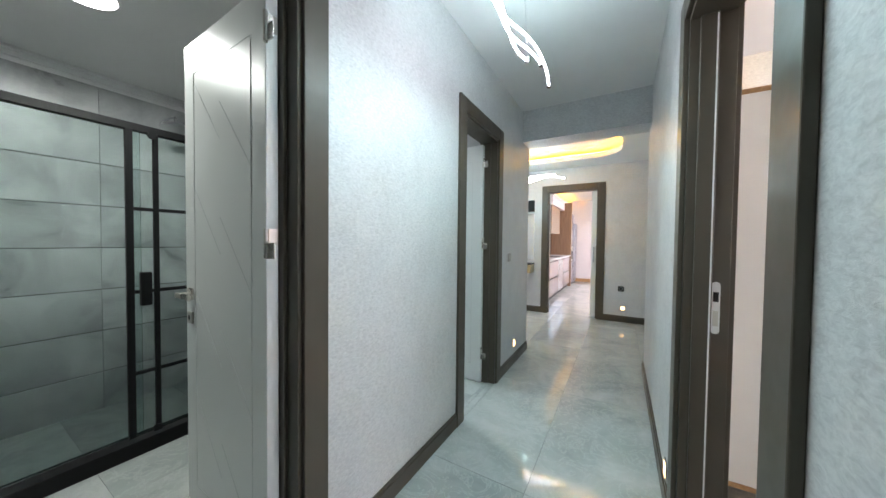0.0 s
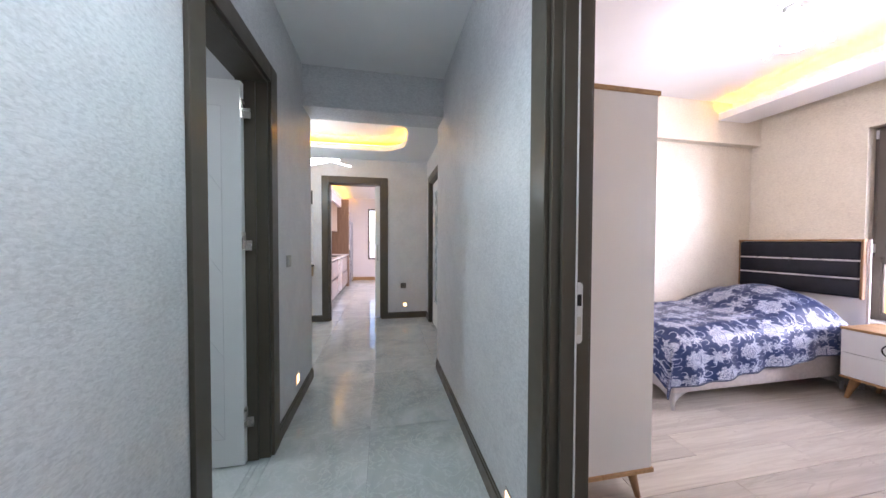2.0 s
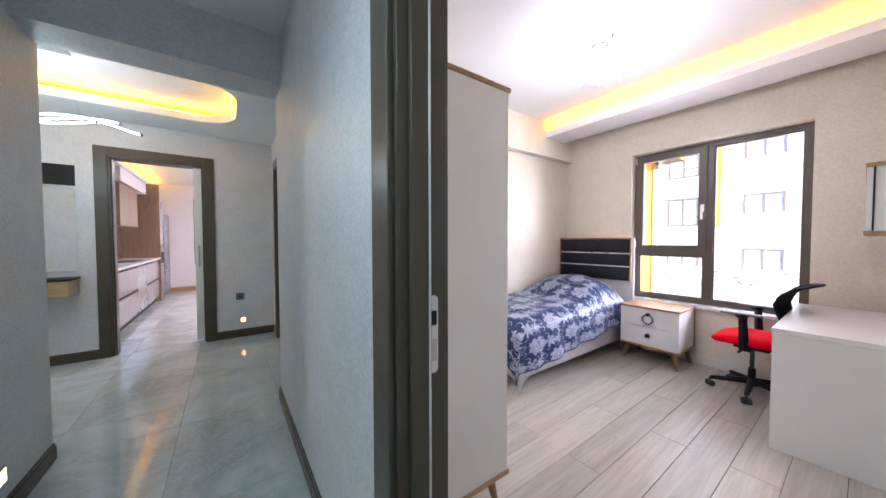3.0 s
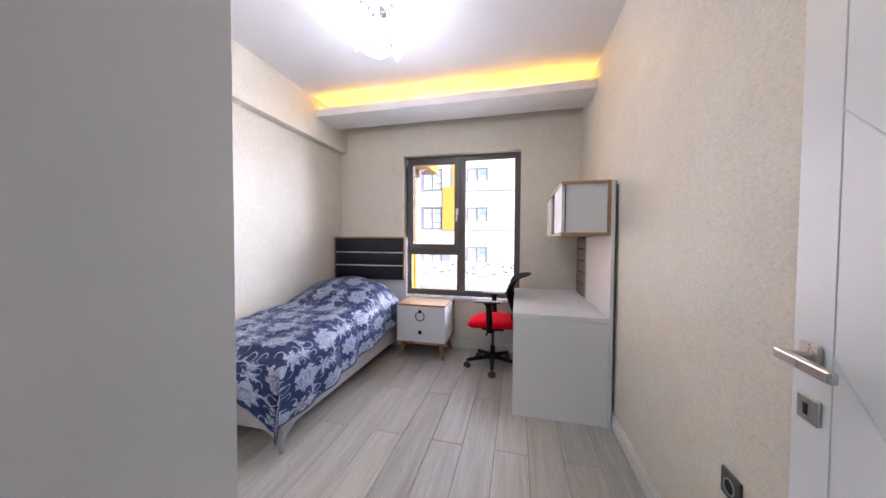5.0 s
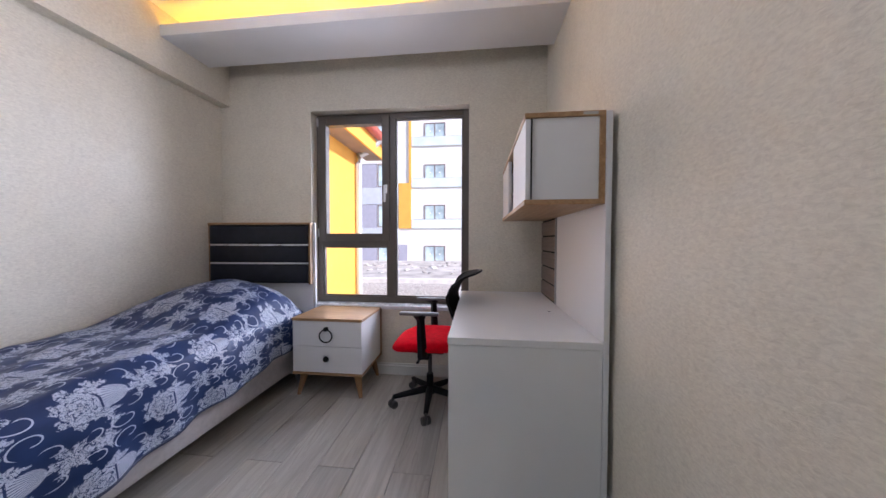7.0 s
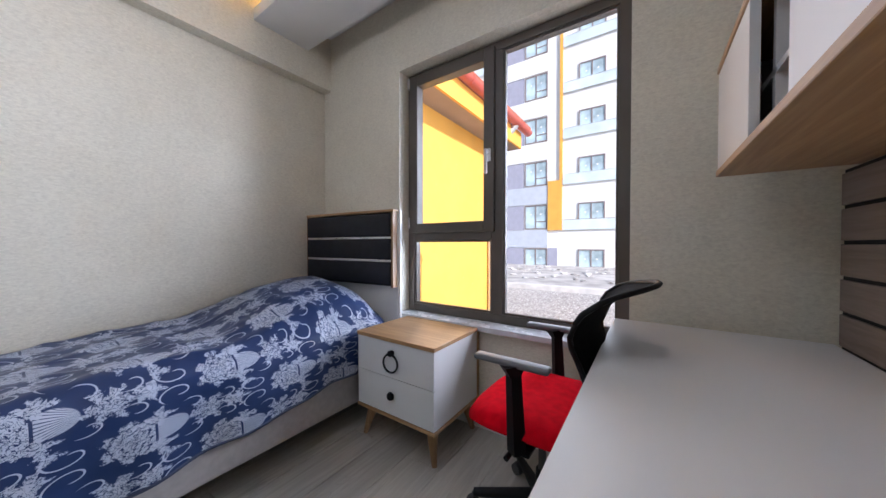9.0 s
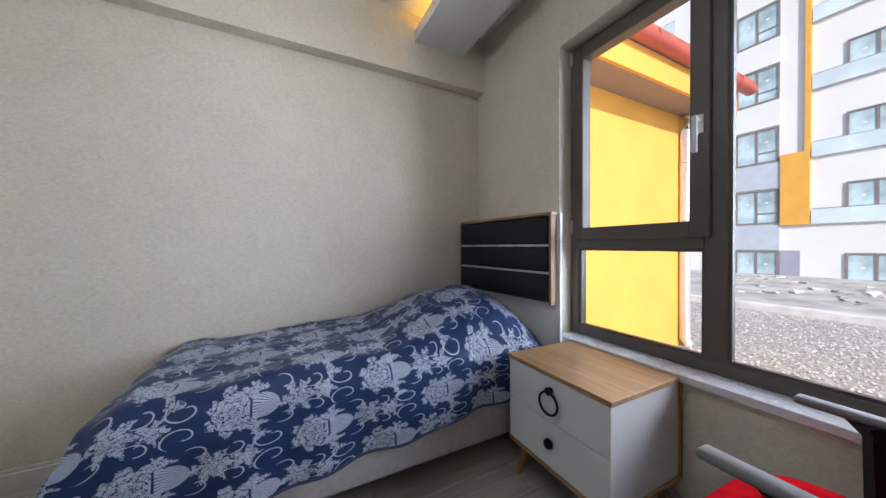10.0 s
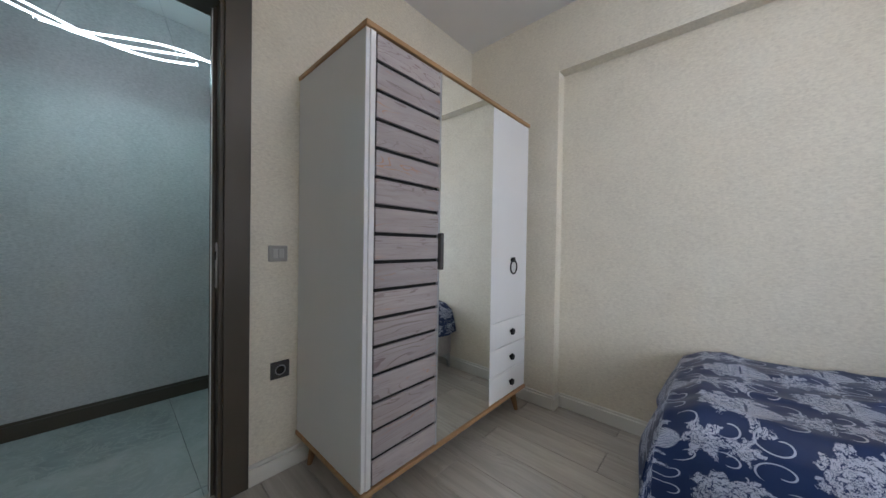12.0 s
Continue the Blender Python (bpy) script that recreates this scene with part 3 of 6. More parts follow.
# ---- window ----
def bedroom_window():
    holder = thing("window_1", "brown framed window with an opening sash and a large fixed pane", "window", (4.74, 4.185, WIN[2]), kind="structure")
    y0, y1, z0, z1 = WIN
    x0, x1 = 4.70, 4.77
    ym, zt = 4.182, 1.110
    for name, a, b, c, d in (("frame_side", y0, y0 + 0.052, z0, z1), ("frame_side", y1 - 0.052, y1, z0, z1), ("frame_bottom", y0 + 0.052, y1 - 0.052, z0, z0 + 0.055),
                             ("frame_top", y0 + 0.052, y1 - 0.052, z1 - 0.052, z1), ("mullion", ym - 0.036, ym + 0.036, z0 + 0.055, z1 - 0.052), ("transom", ym + 0.036, y1 - 0.052, zt - 0.035, zt + 0.035)):
        part(name, boxed(x0, a, c, x1, b, d, 0.004, 2), PVC, holder)
    # opening sash, proud of the frame
    a, b, c, d = ym + 0.012, y1 - 0.026, zt + 0.012, z1 - 0.026
    w = 0.068
    bm = bmesh.new()
    for q in ((a, c, a + w, d), (b - w, c, b, d), (a + w, c, b - w, c + w), (a + w, d - w, b - w, d)):
        box(bm, x0 - 0.018, q[0], q[1], x1 - 0.02, q[2], q[3], 0.003)
    sash = part("sash", bm, PVC, holder, "brown opening sash")
    part("pane", boxed(4.735, a + w - 0.004, c + w - 0.004, 4.741, b - w + 0.004, d - w + 0.004), GLASS, sash)
    bm = boxed(x0 - 0.030, a + 0.018, 1.535, x0 - 0.018, a + 0.046, 1.610, 0.005, 2)
    rod(bm, (x0 - 0.03, a + 0.032, 1.585), (x0 - 0.06, a + 0.032, 1.585), 0.008)
    box(bm, x0 - 0.068, a + 0.022, 1.455, x0 - 0.054, a + 0.042, 1.600, 0.005, 2)
    part("handle", bm, plain("white_handle", (0.72, 0.72, 0.72), 0.35), sash, "white window handle")
    for z in (zt + 0.05, z1 - 0.10):
        part("hinge", boxed(x0 - 0.024, b - 0.002, z, x0 + 0.002, b + 0.016, z + 0.075, 0.004), SILVER, sash)
    part("pane", boxed(4.735, y0 + 0.046, z0 + 0.05, 4.741, ym - 0.032, z1 - 0.048), GLASS, holder)
    part("pane", boxed(4.735, ym + 0.032, z0 + 0.05, 4.741, y1 - 0.048, zt - 0.031), GLASS, holder)
    for bead in ((y0 + 0.052, ym - 0.036, z0 + 0.055, z1 - 0.052), (ym + 0.036, y1 - 0.052, z0 + 0.055, zt - 0.035)):
        bm = bmesh.new()
        p, q, r, s = bead
        for k in ((p, r, p + 0.012, s), (q - 0.012, r, q, s), (p + 0.012, r, q - 0.012, r + 0.012), (p + 0.012, s - 0.012, q - 0.012, s)):
            box(bm, x0 + 0.012, k[0], k[1], 4.735, k[2], k[3])
        part("glazing_bead", bm, PVC, holder)
    part("window_sill", boxed(4.575, y0 - 0.03, z0 - 0.026, 4.699, y1 + 0.03, z0 + 0.005, 0.004, 2), plain("white_marble_sill", (0.72, 0.72, 0.74), 0.25), holder, "white stone window sill")
    for ob in bpy.data.objects:
        if ob.name.startswith("pane") and ob.parent in (holder, sash):
            ob.visible_shadow = False


bedroom_window()


# ---- bedroom furniture ----
def splayed_leg(parent, foot, top, r0=0.012, r1=0.021):
    return part("leg", rod(bmesh.new(), foot, top, r0, r1, 14), OAK_LEG, parent, smooth=40)


def ring_pull(parent, x, y, z, r=0.032):
    """Black knob with a hanging ring, on a face that looks along x: side is the way it stands out."""
    s = -1 if parent.name.startswith("drawer_front") else 1
    bm = rod(bmesh.new(), (x, y, z), (x + s * 0.020, y, z), 0.013, 0.016, 18)
    knob = part("knob", bm, BLACK, parent, "matt black knob", smooth=40)
    part("ring", ring(bmesh.new(), (x + s * 0.016, y, z - r - 0.004), (1, 0.06, 0), r, 0.0048), BLACK, knob, "matt black ring handle", smooth=60)


def knob_pull(parent, x, y, z):
    s = -1 if parent.name.startswith("drawer_front") else 1
    bm = rod(bmesh.new(), (x, y, z), (x + s * 0.012, y, z), 0.009, 0.009, 16)
    rod(bm, (x + s * 0.012, y, z), (x + s * 0.024, y, z), 0.021, 0.018, 18)
    part("knob", bm, BLACK, parent, "matt black knob", smooth=40)


def wardrobe():
    x0, x1, y0, y1, z0, z1 = 1.212, 1.798, 4.206, 5.482, 0.150, 1.940
    w = thing("wardrobe", "white three-door wardrobe with oak edges, a slatted door and a mirror", "wardrobe", ((x0 + x1) / 2, (y0 + y1) / 2, 0))
    part("top_board", boxed(x0 - 0.004, y0 - 0.006, z1 - 0.022, x1 + 0.008, y1 + 0.006, z1, 0.003), OAK_Y, w, "oak edged top board")
    part("base_board", boxed(x0 - 0.004, y0 - 0.006, z0, x1 + 0.008, y1 + 0.006, z0 + 0.022, 0.003), OAK_Y, w, "oak edged base board")
    for y in (y0, y1 - 0.02):
        part("side_panel", boxed(x0, y, z0 + 0.022, x1 - 0.004, y + 0.02, z1 - 0.022, 0.001), WHITE_BOARD, w)
    part("back_panel", boxed(x0, y0 + 0.02, z0 + 0.022, x0 + 0.01, y1 - 0.02, z1 - 0.022), WHITE_BOARD, w)
    bottom, top = z0 + 0.026, z1 - 0.026
    # slatted door
    a, b = y0 + 0.034, 4.600
    door = part("door", boxed(x1 - 0.022, a, bottom, x1 - 0.004, b, top), DARK_GAP, w, "dark backing of the slatted door")
    n = 16
    step = (top - bottom) / n
    slat = mesh_of("slat", boxed(-0.004, -(b - a - 0.012) / 2, -step / 2 + 0.0072, 0.006, (b - a - 0.012) / 2, step / 2 - 0.0072, 0.0015), SLAT_WOOD)
    for i in range(n):
        ob = new("slat", slat)
        ob.parent = door
        ob.location = (x1, (a + b) / 2 + 0.004, bottom + step * (i + 0.5))
    part("edge_strip", boxed(x1 - 0.006, a - 0.018, bottom, x1 + 0.004, a + 0.006, top, 0.002), WHITE_BOARD, door, "pale edge strip")
    part("edge_strip", boxed(x1 - 0.006, b - 0.002, bottom, x1 + 0.006, b + 0.010, top, 0.002), GREY_METAL, door, "grey edge strip")
    bm = boxed(x1 + 0.004, b - 0.004, 1.00, x1 + 0.028, b + 0.016, 1.17, 0.004, 2)
    part("handle", bm, ANTHRACITE, door, "dark bar handle")
    # mirror door
    a, b = 4.614, 5.054
    door = part("door", boxed(x1 - 0.022, a, bottom, x1 - 0.004, b, top), WHITE_BOARD, w)
    part("mirror", boxed(x1 - 0.004, a + 0.001, bottom, x1, b - 0.001, top, 0.0008), MIRROR, door, "full-height mirror")
    # plain door over three drawers
    a, b = 5.058, y1 - 0.002
    split = 0.655
    door = part("door", boxed(x1 - 0.02, a, split + 0.002, x1, b, top, 0.0015), WHITE_BOARD, w)
    ring_pull(door, x1, 5.284, 1.03, 0.042)
    h = (split - bottom) / 3
    for i in range(3):
        d = part("drawer", boxed(x1 - 0.02, a, bottom + h * i + 0.002, x1, b, bottom + h * (i + 1) - 0.002, 0.0015), WHITE_BOARD, w)
        knob_pull(d, x1, 5.288, bottom + h * (i + 0.5))
    for x, y, dx, dy in ((x0 + 0.07, y0 + 0.07, -0.02, -0.025), (x1 - 0.06, y0 + 0.07, 0.025, -0.03), (x0 + 0.07, y1 - 0.07, -0.02, 0.025), (x1 - 0.06, y1 - 0.07, 0.025, 0.03)):
        splayed_leg(w, (x + dx, y + dy, 0), (x, y, z0), 0.013, 0.026)


wardrobe()


def nightstand():
    x0, x1, y0, y1 = 4.160, 4.598, 4.246, 4.762
    z0, z1 = 0.165, 0.574
    n = thing("nightstand", "white two-drawer nightstand with oak top and splayed legs under the window", "nightstand", ((x0 + x1) / 2, (y0 + y1) / 2, 0))
    part("top_board", boxed(x0 - 0.004, y0 - 0.004, z1 - 0.02, x1, y1 + 0.004, z1, 0.002), OAK_Y, n, "oak top board")
    part("base_board", boxed(x0 - 0.002, y0 - 0.004, z0, x1, y1 + 0.004, z0 + 0.018, 0.002), OAK_Y, n, "oak base board")
    part("body", boxed(x0 + 0.018, y0 + 0.002, z0 + 0.018, x1 - 0.022, y1 - 0.002, z1 - 0.02), WHITE_BOARD, n)
    part("back_board", boxed(x1 - 0.022, y0 - 0.004, z0 + 0.018, x1 - 0.002, y1 + 0.004, z1 - 0.02, 0.001), OAK_Y, n, "oak edged back board")
    mid = (z0 + z1) / 2 + 0.003
    for a, b, kind in ((z0 + 0.020, mid - 0.0015, "knob"), (mid + 0.0015, z1 - 0.022, "ring")):
        d = part("drawer_front", boxed(x0, y0 + 0.001, a, x0 + 0.017, y1 - 0.001, b, 0.0012), WHITE_BOARD, n)
        if kind == "ring":
            ring_pull(d, x0, (y0 + y1) / 2, b - 0.05, 0.045)
        else:
            knob_pull(d, x0, (y0 + y1) / 2, (a + b) / 2 + 0.01)
    for sx, sy in ((-1, -1), (-1, 1), (1, -1), (1, 1)):
        cx, cy = (x0 + x1) / 2 + sx * 0.155, (y0 + y1) / 2 + sy * 0.20
        splayed_leg(n, (cx + sx * 0.030, cy + sy * 0.036, 0), (cx, cy, z0), 0.013, 0.030)


nightstand()


def damask():
    """Blue-grey satin with a pale half-drop damask: crowned flowers, leaf sprays and thin tendrils."""
    m, nt, b = material("damask_satin", (0.1, 0.1, 0.2), 0.42)
    b.inputs["Specular IOR Level"].default_value = 0.25
    uv = nt.nodes.new("ShaderNodeUVMap").outputs[0]
    wob = add(nt, "ShaderNodeTexNoise", Scale=62.0, Detail=3.0, Roughness=0.65)
    nt.links.new(uv, wob.inputs["Vector"])
    vm = nt.nodes.new("ShaderNodeVectorMath")
    vm.operation = "MULTIPLY_ADD"
    nt.links.new(wob.outputs["Color"], vm.inputs[0])
    vm.inputs[1].default_value = (0.040, 0.040, 0)
    vm.inputs[2].default_value = (-0.020, -0.020, 0)
    vs = nt.nodes.new("ShaderNodeVectorMath")
    vs.operation = "ADD"
    nt.links.new(uv, vs.inputs[0])
    nt.links.new(vm.outputs[0], vs.inputs[1])
    A = lambda op, a, b=None, c=None: math_node(nt, op, a, b, c)

    def cell(vec, du, dv, cu=0.27, cv=0.205):
        sep = nt.nodes.new("ShaderNodeSeparateXYZ")
        nt.links.new(vec, sep.inputs[0])
        q = A("ADD", A("DIVIDE", sep.outputs[1], cv), dv)
        row = A("FLOOR", q)
        p = A("ADD", A("ADD", A("DIVIDE", sep.outputs[0], cu), du), A("MULTIPLY", A("MODULO", row, 2.0), 0.5))
        px = A("MULTIPLY", A("SUBTRACT", A("FRACT", p), 0.5), cu)
        py = A("MULTIPLY", A("SUBTRACT", A("FRACT", q), 0.5), cv)
        return px, py

    def polar(px, py, sx=1.0, sy=1.0):
        px, py = A("MULTIPLY", px, sx), A("MULTIPLY", py, sy)
        r = A("SQRT", A("ADD", A("MULTIPLY", px, px), A("MULTIPLY", py, py)))
        return r, A("ARCTAN2", py, px)

    soft = lambda r, edge: A("MULTIPLY", A("SUBTRACT", edge, r), 450.0)
    clamp = lambda v: A("MINIMUM", A("MAXIMUM", v, 0.0), 1.0)
    CU, CV = 0.50, 0.19
    gaps = add(nt, "ShaderNodeTexNoise", Scale=75.0, Detail=2.0, Distortion=1.2)
    nt.links.new(uv, gaps.inputs["Vector"])
    lace = A("GREATER_THAN", A("ABSOLUTE", A("SUBTRACT", gaps.outputs["Fac"], 0.48)), 0.040)
    veins = A("LESS_THAN", A("ABSOLUTE", A("SUBTRACT", gaps.outputs["Fac"], 0.5)), 0.024)
    less = lambda a: A("SUBTRACT", 1.0, a)

    def bloom(u, v, sx, sy, size, lobes, depth, holes=None):
        """A ragged blossom about a spot of the cell."""
        px, py = cell(vs.outputs[0], -u / CU, -v / CV, CU, CV)
        r, th = polar(px, py, sx, sy)
        scallop = A("ADD", A("COSINE", A("MULTIPLY", th, lobes)), A("MULTIPLY", A("COSINE", A("ADD", A("MULTIPLY", th, lobes * 2.0 + 1.0), 1.0)), 0.55))
        shape = clamp(soft(r, A("ADD", size, A("MULTIPLY", scallop, depth))))
        return (A("MULTIPLY", shape, holes) if holes is not None else shape), r, th

    # crown of petals, cut by dark arcs between them
    crown, r, th = bloom(-0.092, 0.0, 1.0, 0.86, 0.072, 7.0, 0.010)
    petal = A("FRACT", A("ADD", A("MULTIPLY", r, 42.0), A("MULTIPLY", A("COSINE", A("MULTIPLY", th, 7.0)), 0.24)))
    arcs = A("LESS_THAN", A("ABSOLUTE", A("SUBTRACT", petal, 0.5)), 0.085)
    crown = A("MULTIPLY", crown, A("MULTIPLY", less(arcs), less(veins)))
    # ribbed vase with a dark line round it
    qx, qy = cell(uv, 0.010 / CU, 0.0, CU, CV)
    r0, t0 = polar(qx, qy, 0.78, 1.0)
    front = A("GREATER_THAN", qx, -0.026)
    halo = A("MULTIPLY", A("LESS_THAN", r0, 0.053), A("GREATER_THAN", qx, -0.033))
    ribs = A("LESS_THAN", A("ABSOLUTE", A("SUBTRACT", A("FRACT", A("MULTIPLY", A("DIVIDE", qy, A("SUBTRACT", 0.075, qx)), 8.0)), 0.5)), 0.13)
    vase = A("MULTIPLY", A("MULTIPLY", clamp(soft(r0, 0.047)), front), less(ribs))
    # lacy fan, side sprays and beads along the stem
    fan, _, _ = bloom(0.108, 0.0, 0.95, 0.86, 0.048, 6.0, 0.014, lace)
    spray, _, _ = bloom(0.200, 0.0, 1.0, 0.90, 0.034, 5.0, 0.010, less(veins))
    sprig, _, _ = bloom(0.236, 0.070, 1.0, 1.0, 0.024, 3.0, 0.009, lace)
    leaf, _, _ = bloom(-0.030, 0.066, 0.8, 1.0, 0.026, 4.0, 0.009, less(veins))
    leaf2, _, _ = bloom(-0.030, -0.066, 0.8, 1.0, 0.026, 4.0, 0.009, less(veins))
    bead, _, _ = bloom(0.058, 0.0, 1.0, 1.0, 0.007, 1.0, 0.0)
    bead2, _, _ = bloom(0.160, 0.0, 1.0, 1.0, 0.006, 1.0, 0.0)
    # tendrils: thin spiral lines curling off the stem on both sides
    line = None
    for u, v, turn, size in ((-0.225, 0.046, 1.0, 0.046), (-0.225, -0.046, -1.0, 0.046), (0.062, 0.062, -1.0, 0.034), (0.062, -0.062, 1.0, 0.034), (0.165, 0.060, 1.0, 0.034), (0.165, -0.060, -1.0, 0.034)):
        px, py = cell(uv, -u / CU, -v / CV, CU, CV)
        r, th = polar(px, py, 0.8, 1.0)
        wind = A("FRACT", A("ADD", A("DIVIDE", A("MULTIPLY", th, turn), 2 * math.pi), A("MULTIPLY", r, 24.0)))
        on = A("LESS_THAN", A("ABSOLUTE", A("SUBTRACT", wind, 0.5)), 0.052)
        on = A("MULTIPLY", on, A("MULTIPLY", A("LESS_THAN", r, size), A("GREATER_THAN", r, 0.010)))
        line = on if line is None else A("MAXIMUM", line, on)
    mask = A("MULTIPLY", crown, less(halo))
    for other in (vase, fan, spray, sprig, leaf, leaf2, bead, bead2, line):
        mask = A("MAXIMUM", mask, other)
    weave = noise_tex(nt, uv, 9.0, 3)
    ground = ramp(nt, weave, (0.3, (0.015, 0.032, 0.100)), (0.7, (0.024, 0.046, 0.135)))
    pale = ramp(nt, weave, (0.3, (0.41, 0.45, 0.56)), (0.7, (0.52, 0.56, 0.68)))
    nt.links.new(mix(nt, mask, ground, pale), b.inputs["Base Color"])
    nt.links.new(ramp(nt, mask, (0.0, (0.35,) * 3), (1.0, (0.55,) * 3)), b.inputs["Roughness"])
    fine = noise_tex(nt, uv, 420.0, 2)
    bump(nt, b, A("ADD", A("MULTIPLY", fine, 0.4), A("MULTIPLY", mask, 0.5)), 0.25, 0.001)
    return m


def bed():
    x0, x1, y0, y1 = 2.63, 4.44, 4.835, 5.685
    d = thing("bed", "single bed with pale upholstered base and a dark padded headboard", "bed", ((x0 + x1) / 2, (y0 + y1) / 2, 0))
    part("base", boxed(x0, y0, 0.125, x1, y1, 0.36, 0.018, 3), BASE_FABRIC, d, "pale upholstered base", smooth=40)
    part("mattress", boxed(x0 + 0.05, y0 + 0.04, 0.36, x1 - 0.01, y1 - 0.01, 0.49, 0.04, 3), WHITE_BOARD, d, smooth=40)
    for x, y, sx, sy in ((x0 + 0.05, y0 + 0.05, -1, -1), (x0 + 0.05, y1 - 0.05, -1, 1), (x1 - 0.10, y0 + 0.05, 1, -1), (x1 - 0.10, y1 - 0.05, 1, 1)):
        foot = part("foot", rod(bmesh.new(), (x + sx * 0.034, y + sy * 0.034, 0), (x + sx * 0.022, y + sy * 0.022, 0.135), 0.011, 0.024), GREY_METAL, d, "grey metal corner foot", smooth=40)
        for ax, ay in ((1, 0), (0, 1)):
            # curved bracket: a thin blade, deep at the corner and running out along the base
            bm = bmesh.new()
            n, w, sides = 8, 0.010, []
            for off in (-w, w):
                low, high = [], []
                for k in range(n + 1):
                    q = k / n
                    px, py = x + sx * 0.03 - sx * ax * 0.13 * q + ay * off, y + sy * 0.03 - sy * ay * 0.13 * q + ax * off
                    low.append(bm.verts.new((px, py, 0.02 + 0.112 * q ** 0.45)))
                    high.append(bm.verts.new((px, py, 0.135)))
                sides.append((low, high))
            (l0, h0), (l1, h1) = sides
            for k in range(n):
                bm.faces.new((l0[k], l0[k + 1], h0[k + 1], h0[k]))
                bm.faces.new((l1[k], h1[k], h1[k + 1], l1[k + 1]))
                bm.faces.new((l0[k], l1[k], l1[k + 1], l0[k + 1]))
                bm.faces.new((h0[k], h0[k + 1], h1[k + 1], h1[k]))
            bm.faces.new((l0[0], h0[0], h1[0], l1[0]))
            bm.faces.new((l0[n], l1[n], h1[n], h0[n]))
            bmesh.ops.recalc_face_normals(bm, faces=bm.faces)
            part("bracket", bm, GREY_METAL, foot)
    # headboard
    hx0, hx1 = 4.478, 4.538
    ha, hb = 4.808, 5.672
    tall = part("back_board", boxed(hx0 + 0.045, ha - 0.006, 0.0, hx1 + 0.012, hb, 1.268, 0.002), WHITE_BOARD, d, "white board behind the headboard")
    head = part("headboard", boxed(hx0 + 0.015, ha + 0.016, 0.775, hx0 + 0.046, hb - 0.016, 1.255), BLACK, d, "headboard core")
    for q in ((ha, 0.765, ha + 0.016, 1.258), (hb - 0.016, 0.765, hb, 1.258)):
        part("edge", boxed(hx0, q[0], q[1], hx0 + 0.05, q[2], q[3], 0.002), OAK_LEG, head, "oak edge")
    part("edge", boxed(hx0 - 0.002, ha - 0.004, 1.258, hx0 + 0.058, hb + 0.004, 1.275, 0.002), OAK_Y, head, "oak top edge")
    part("side_rail", boxed(hx0 + 0.052, ha - 0.018, 0.50, hx1 + 0.012, ha - 0.006, 1.272, 0.002), WHITE_BOARD, head, "white edge rail")
    zs = (0.775, 0.94, 1.092, 1.256)
    for i in range(3):
        a, b = zs[i], zs[i + 1]
        bm = boxed(hx0 - 0.012, ha + 0.017, a + 0.007, hx0 + 0.016, hb - 0.017, b - 0.007, 0.011, 4)
        part("pad", bm, BLACK_LEATHER, head, "black leatherette pad", smooth=50)
        if i:
            part("strip", boxed(hx0 - 0.004, ha + 0.017, a - 0.0065, hx0 + 0.014, hb - 0.017, a + 0.0065, 0.002), SILVER, head, "silver trim strip")
    # the headboard stands slightly askew, its far end off the wall
    askew = Matrix.Translation((4.52, 4.82, 0)) @ Matrix.Rotation(radians(4.0), 4, "Z") @ Matrix.Translation((-4.52, -4.82, 0))
    for ob in [head, tall, *head.children]:
        ob.data.transform(askew)


bed()


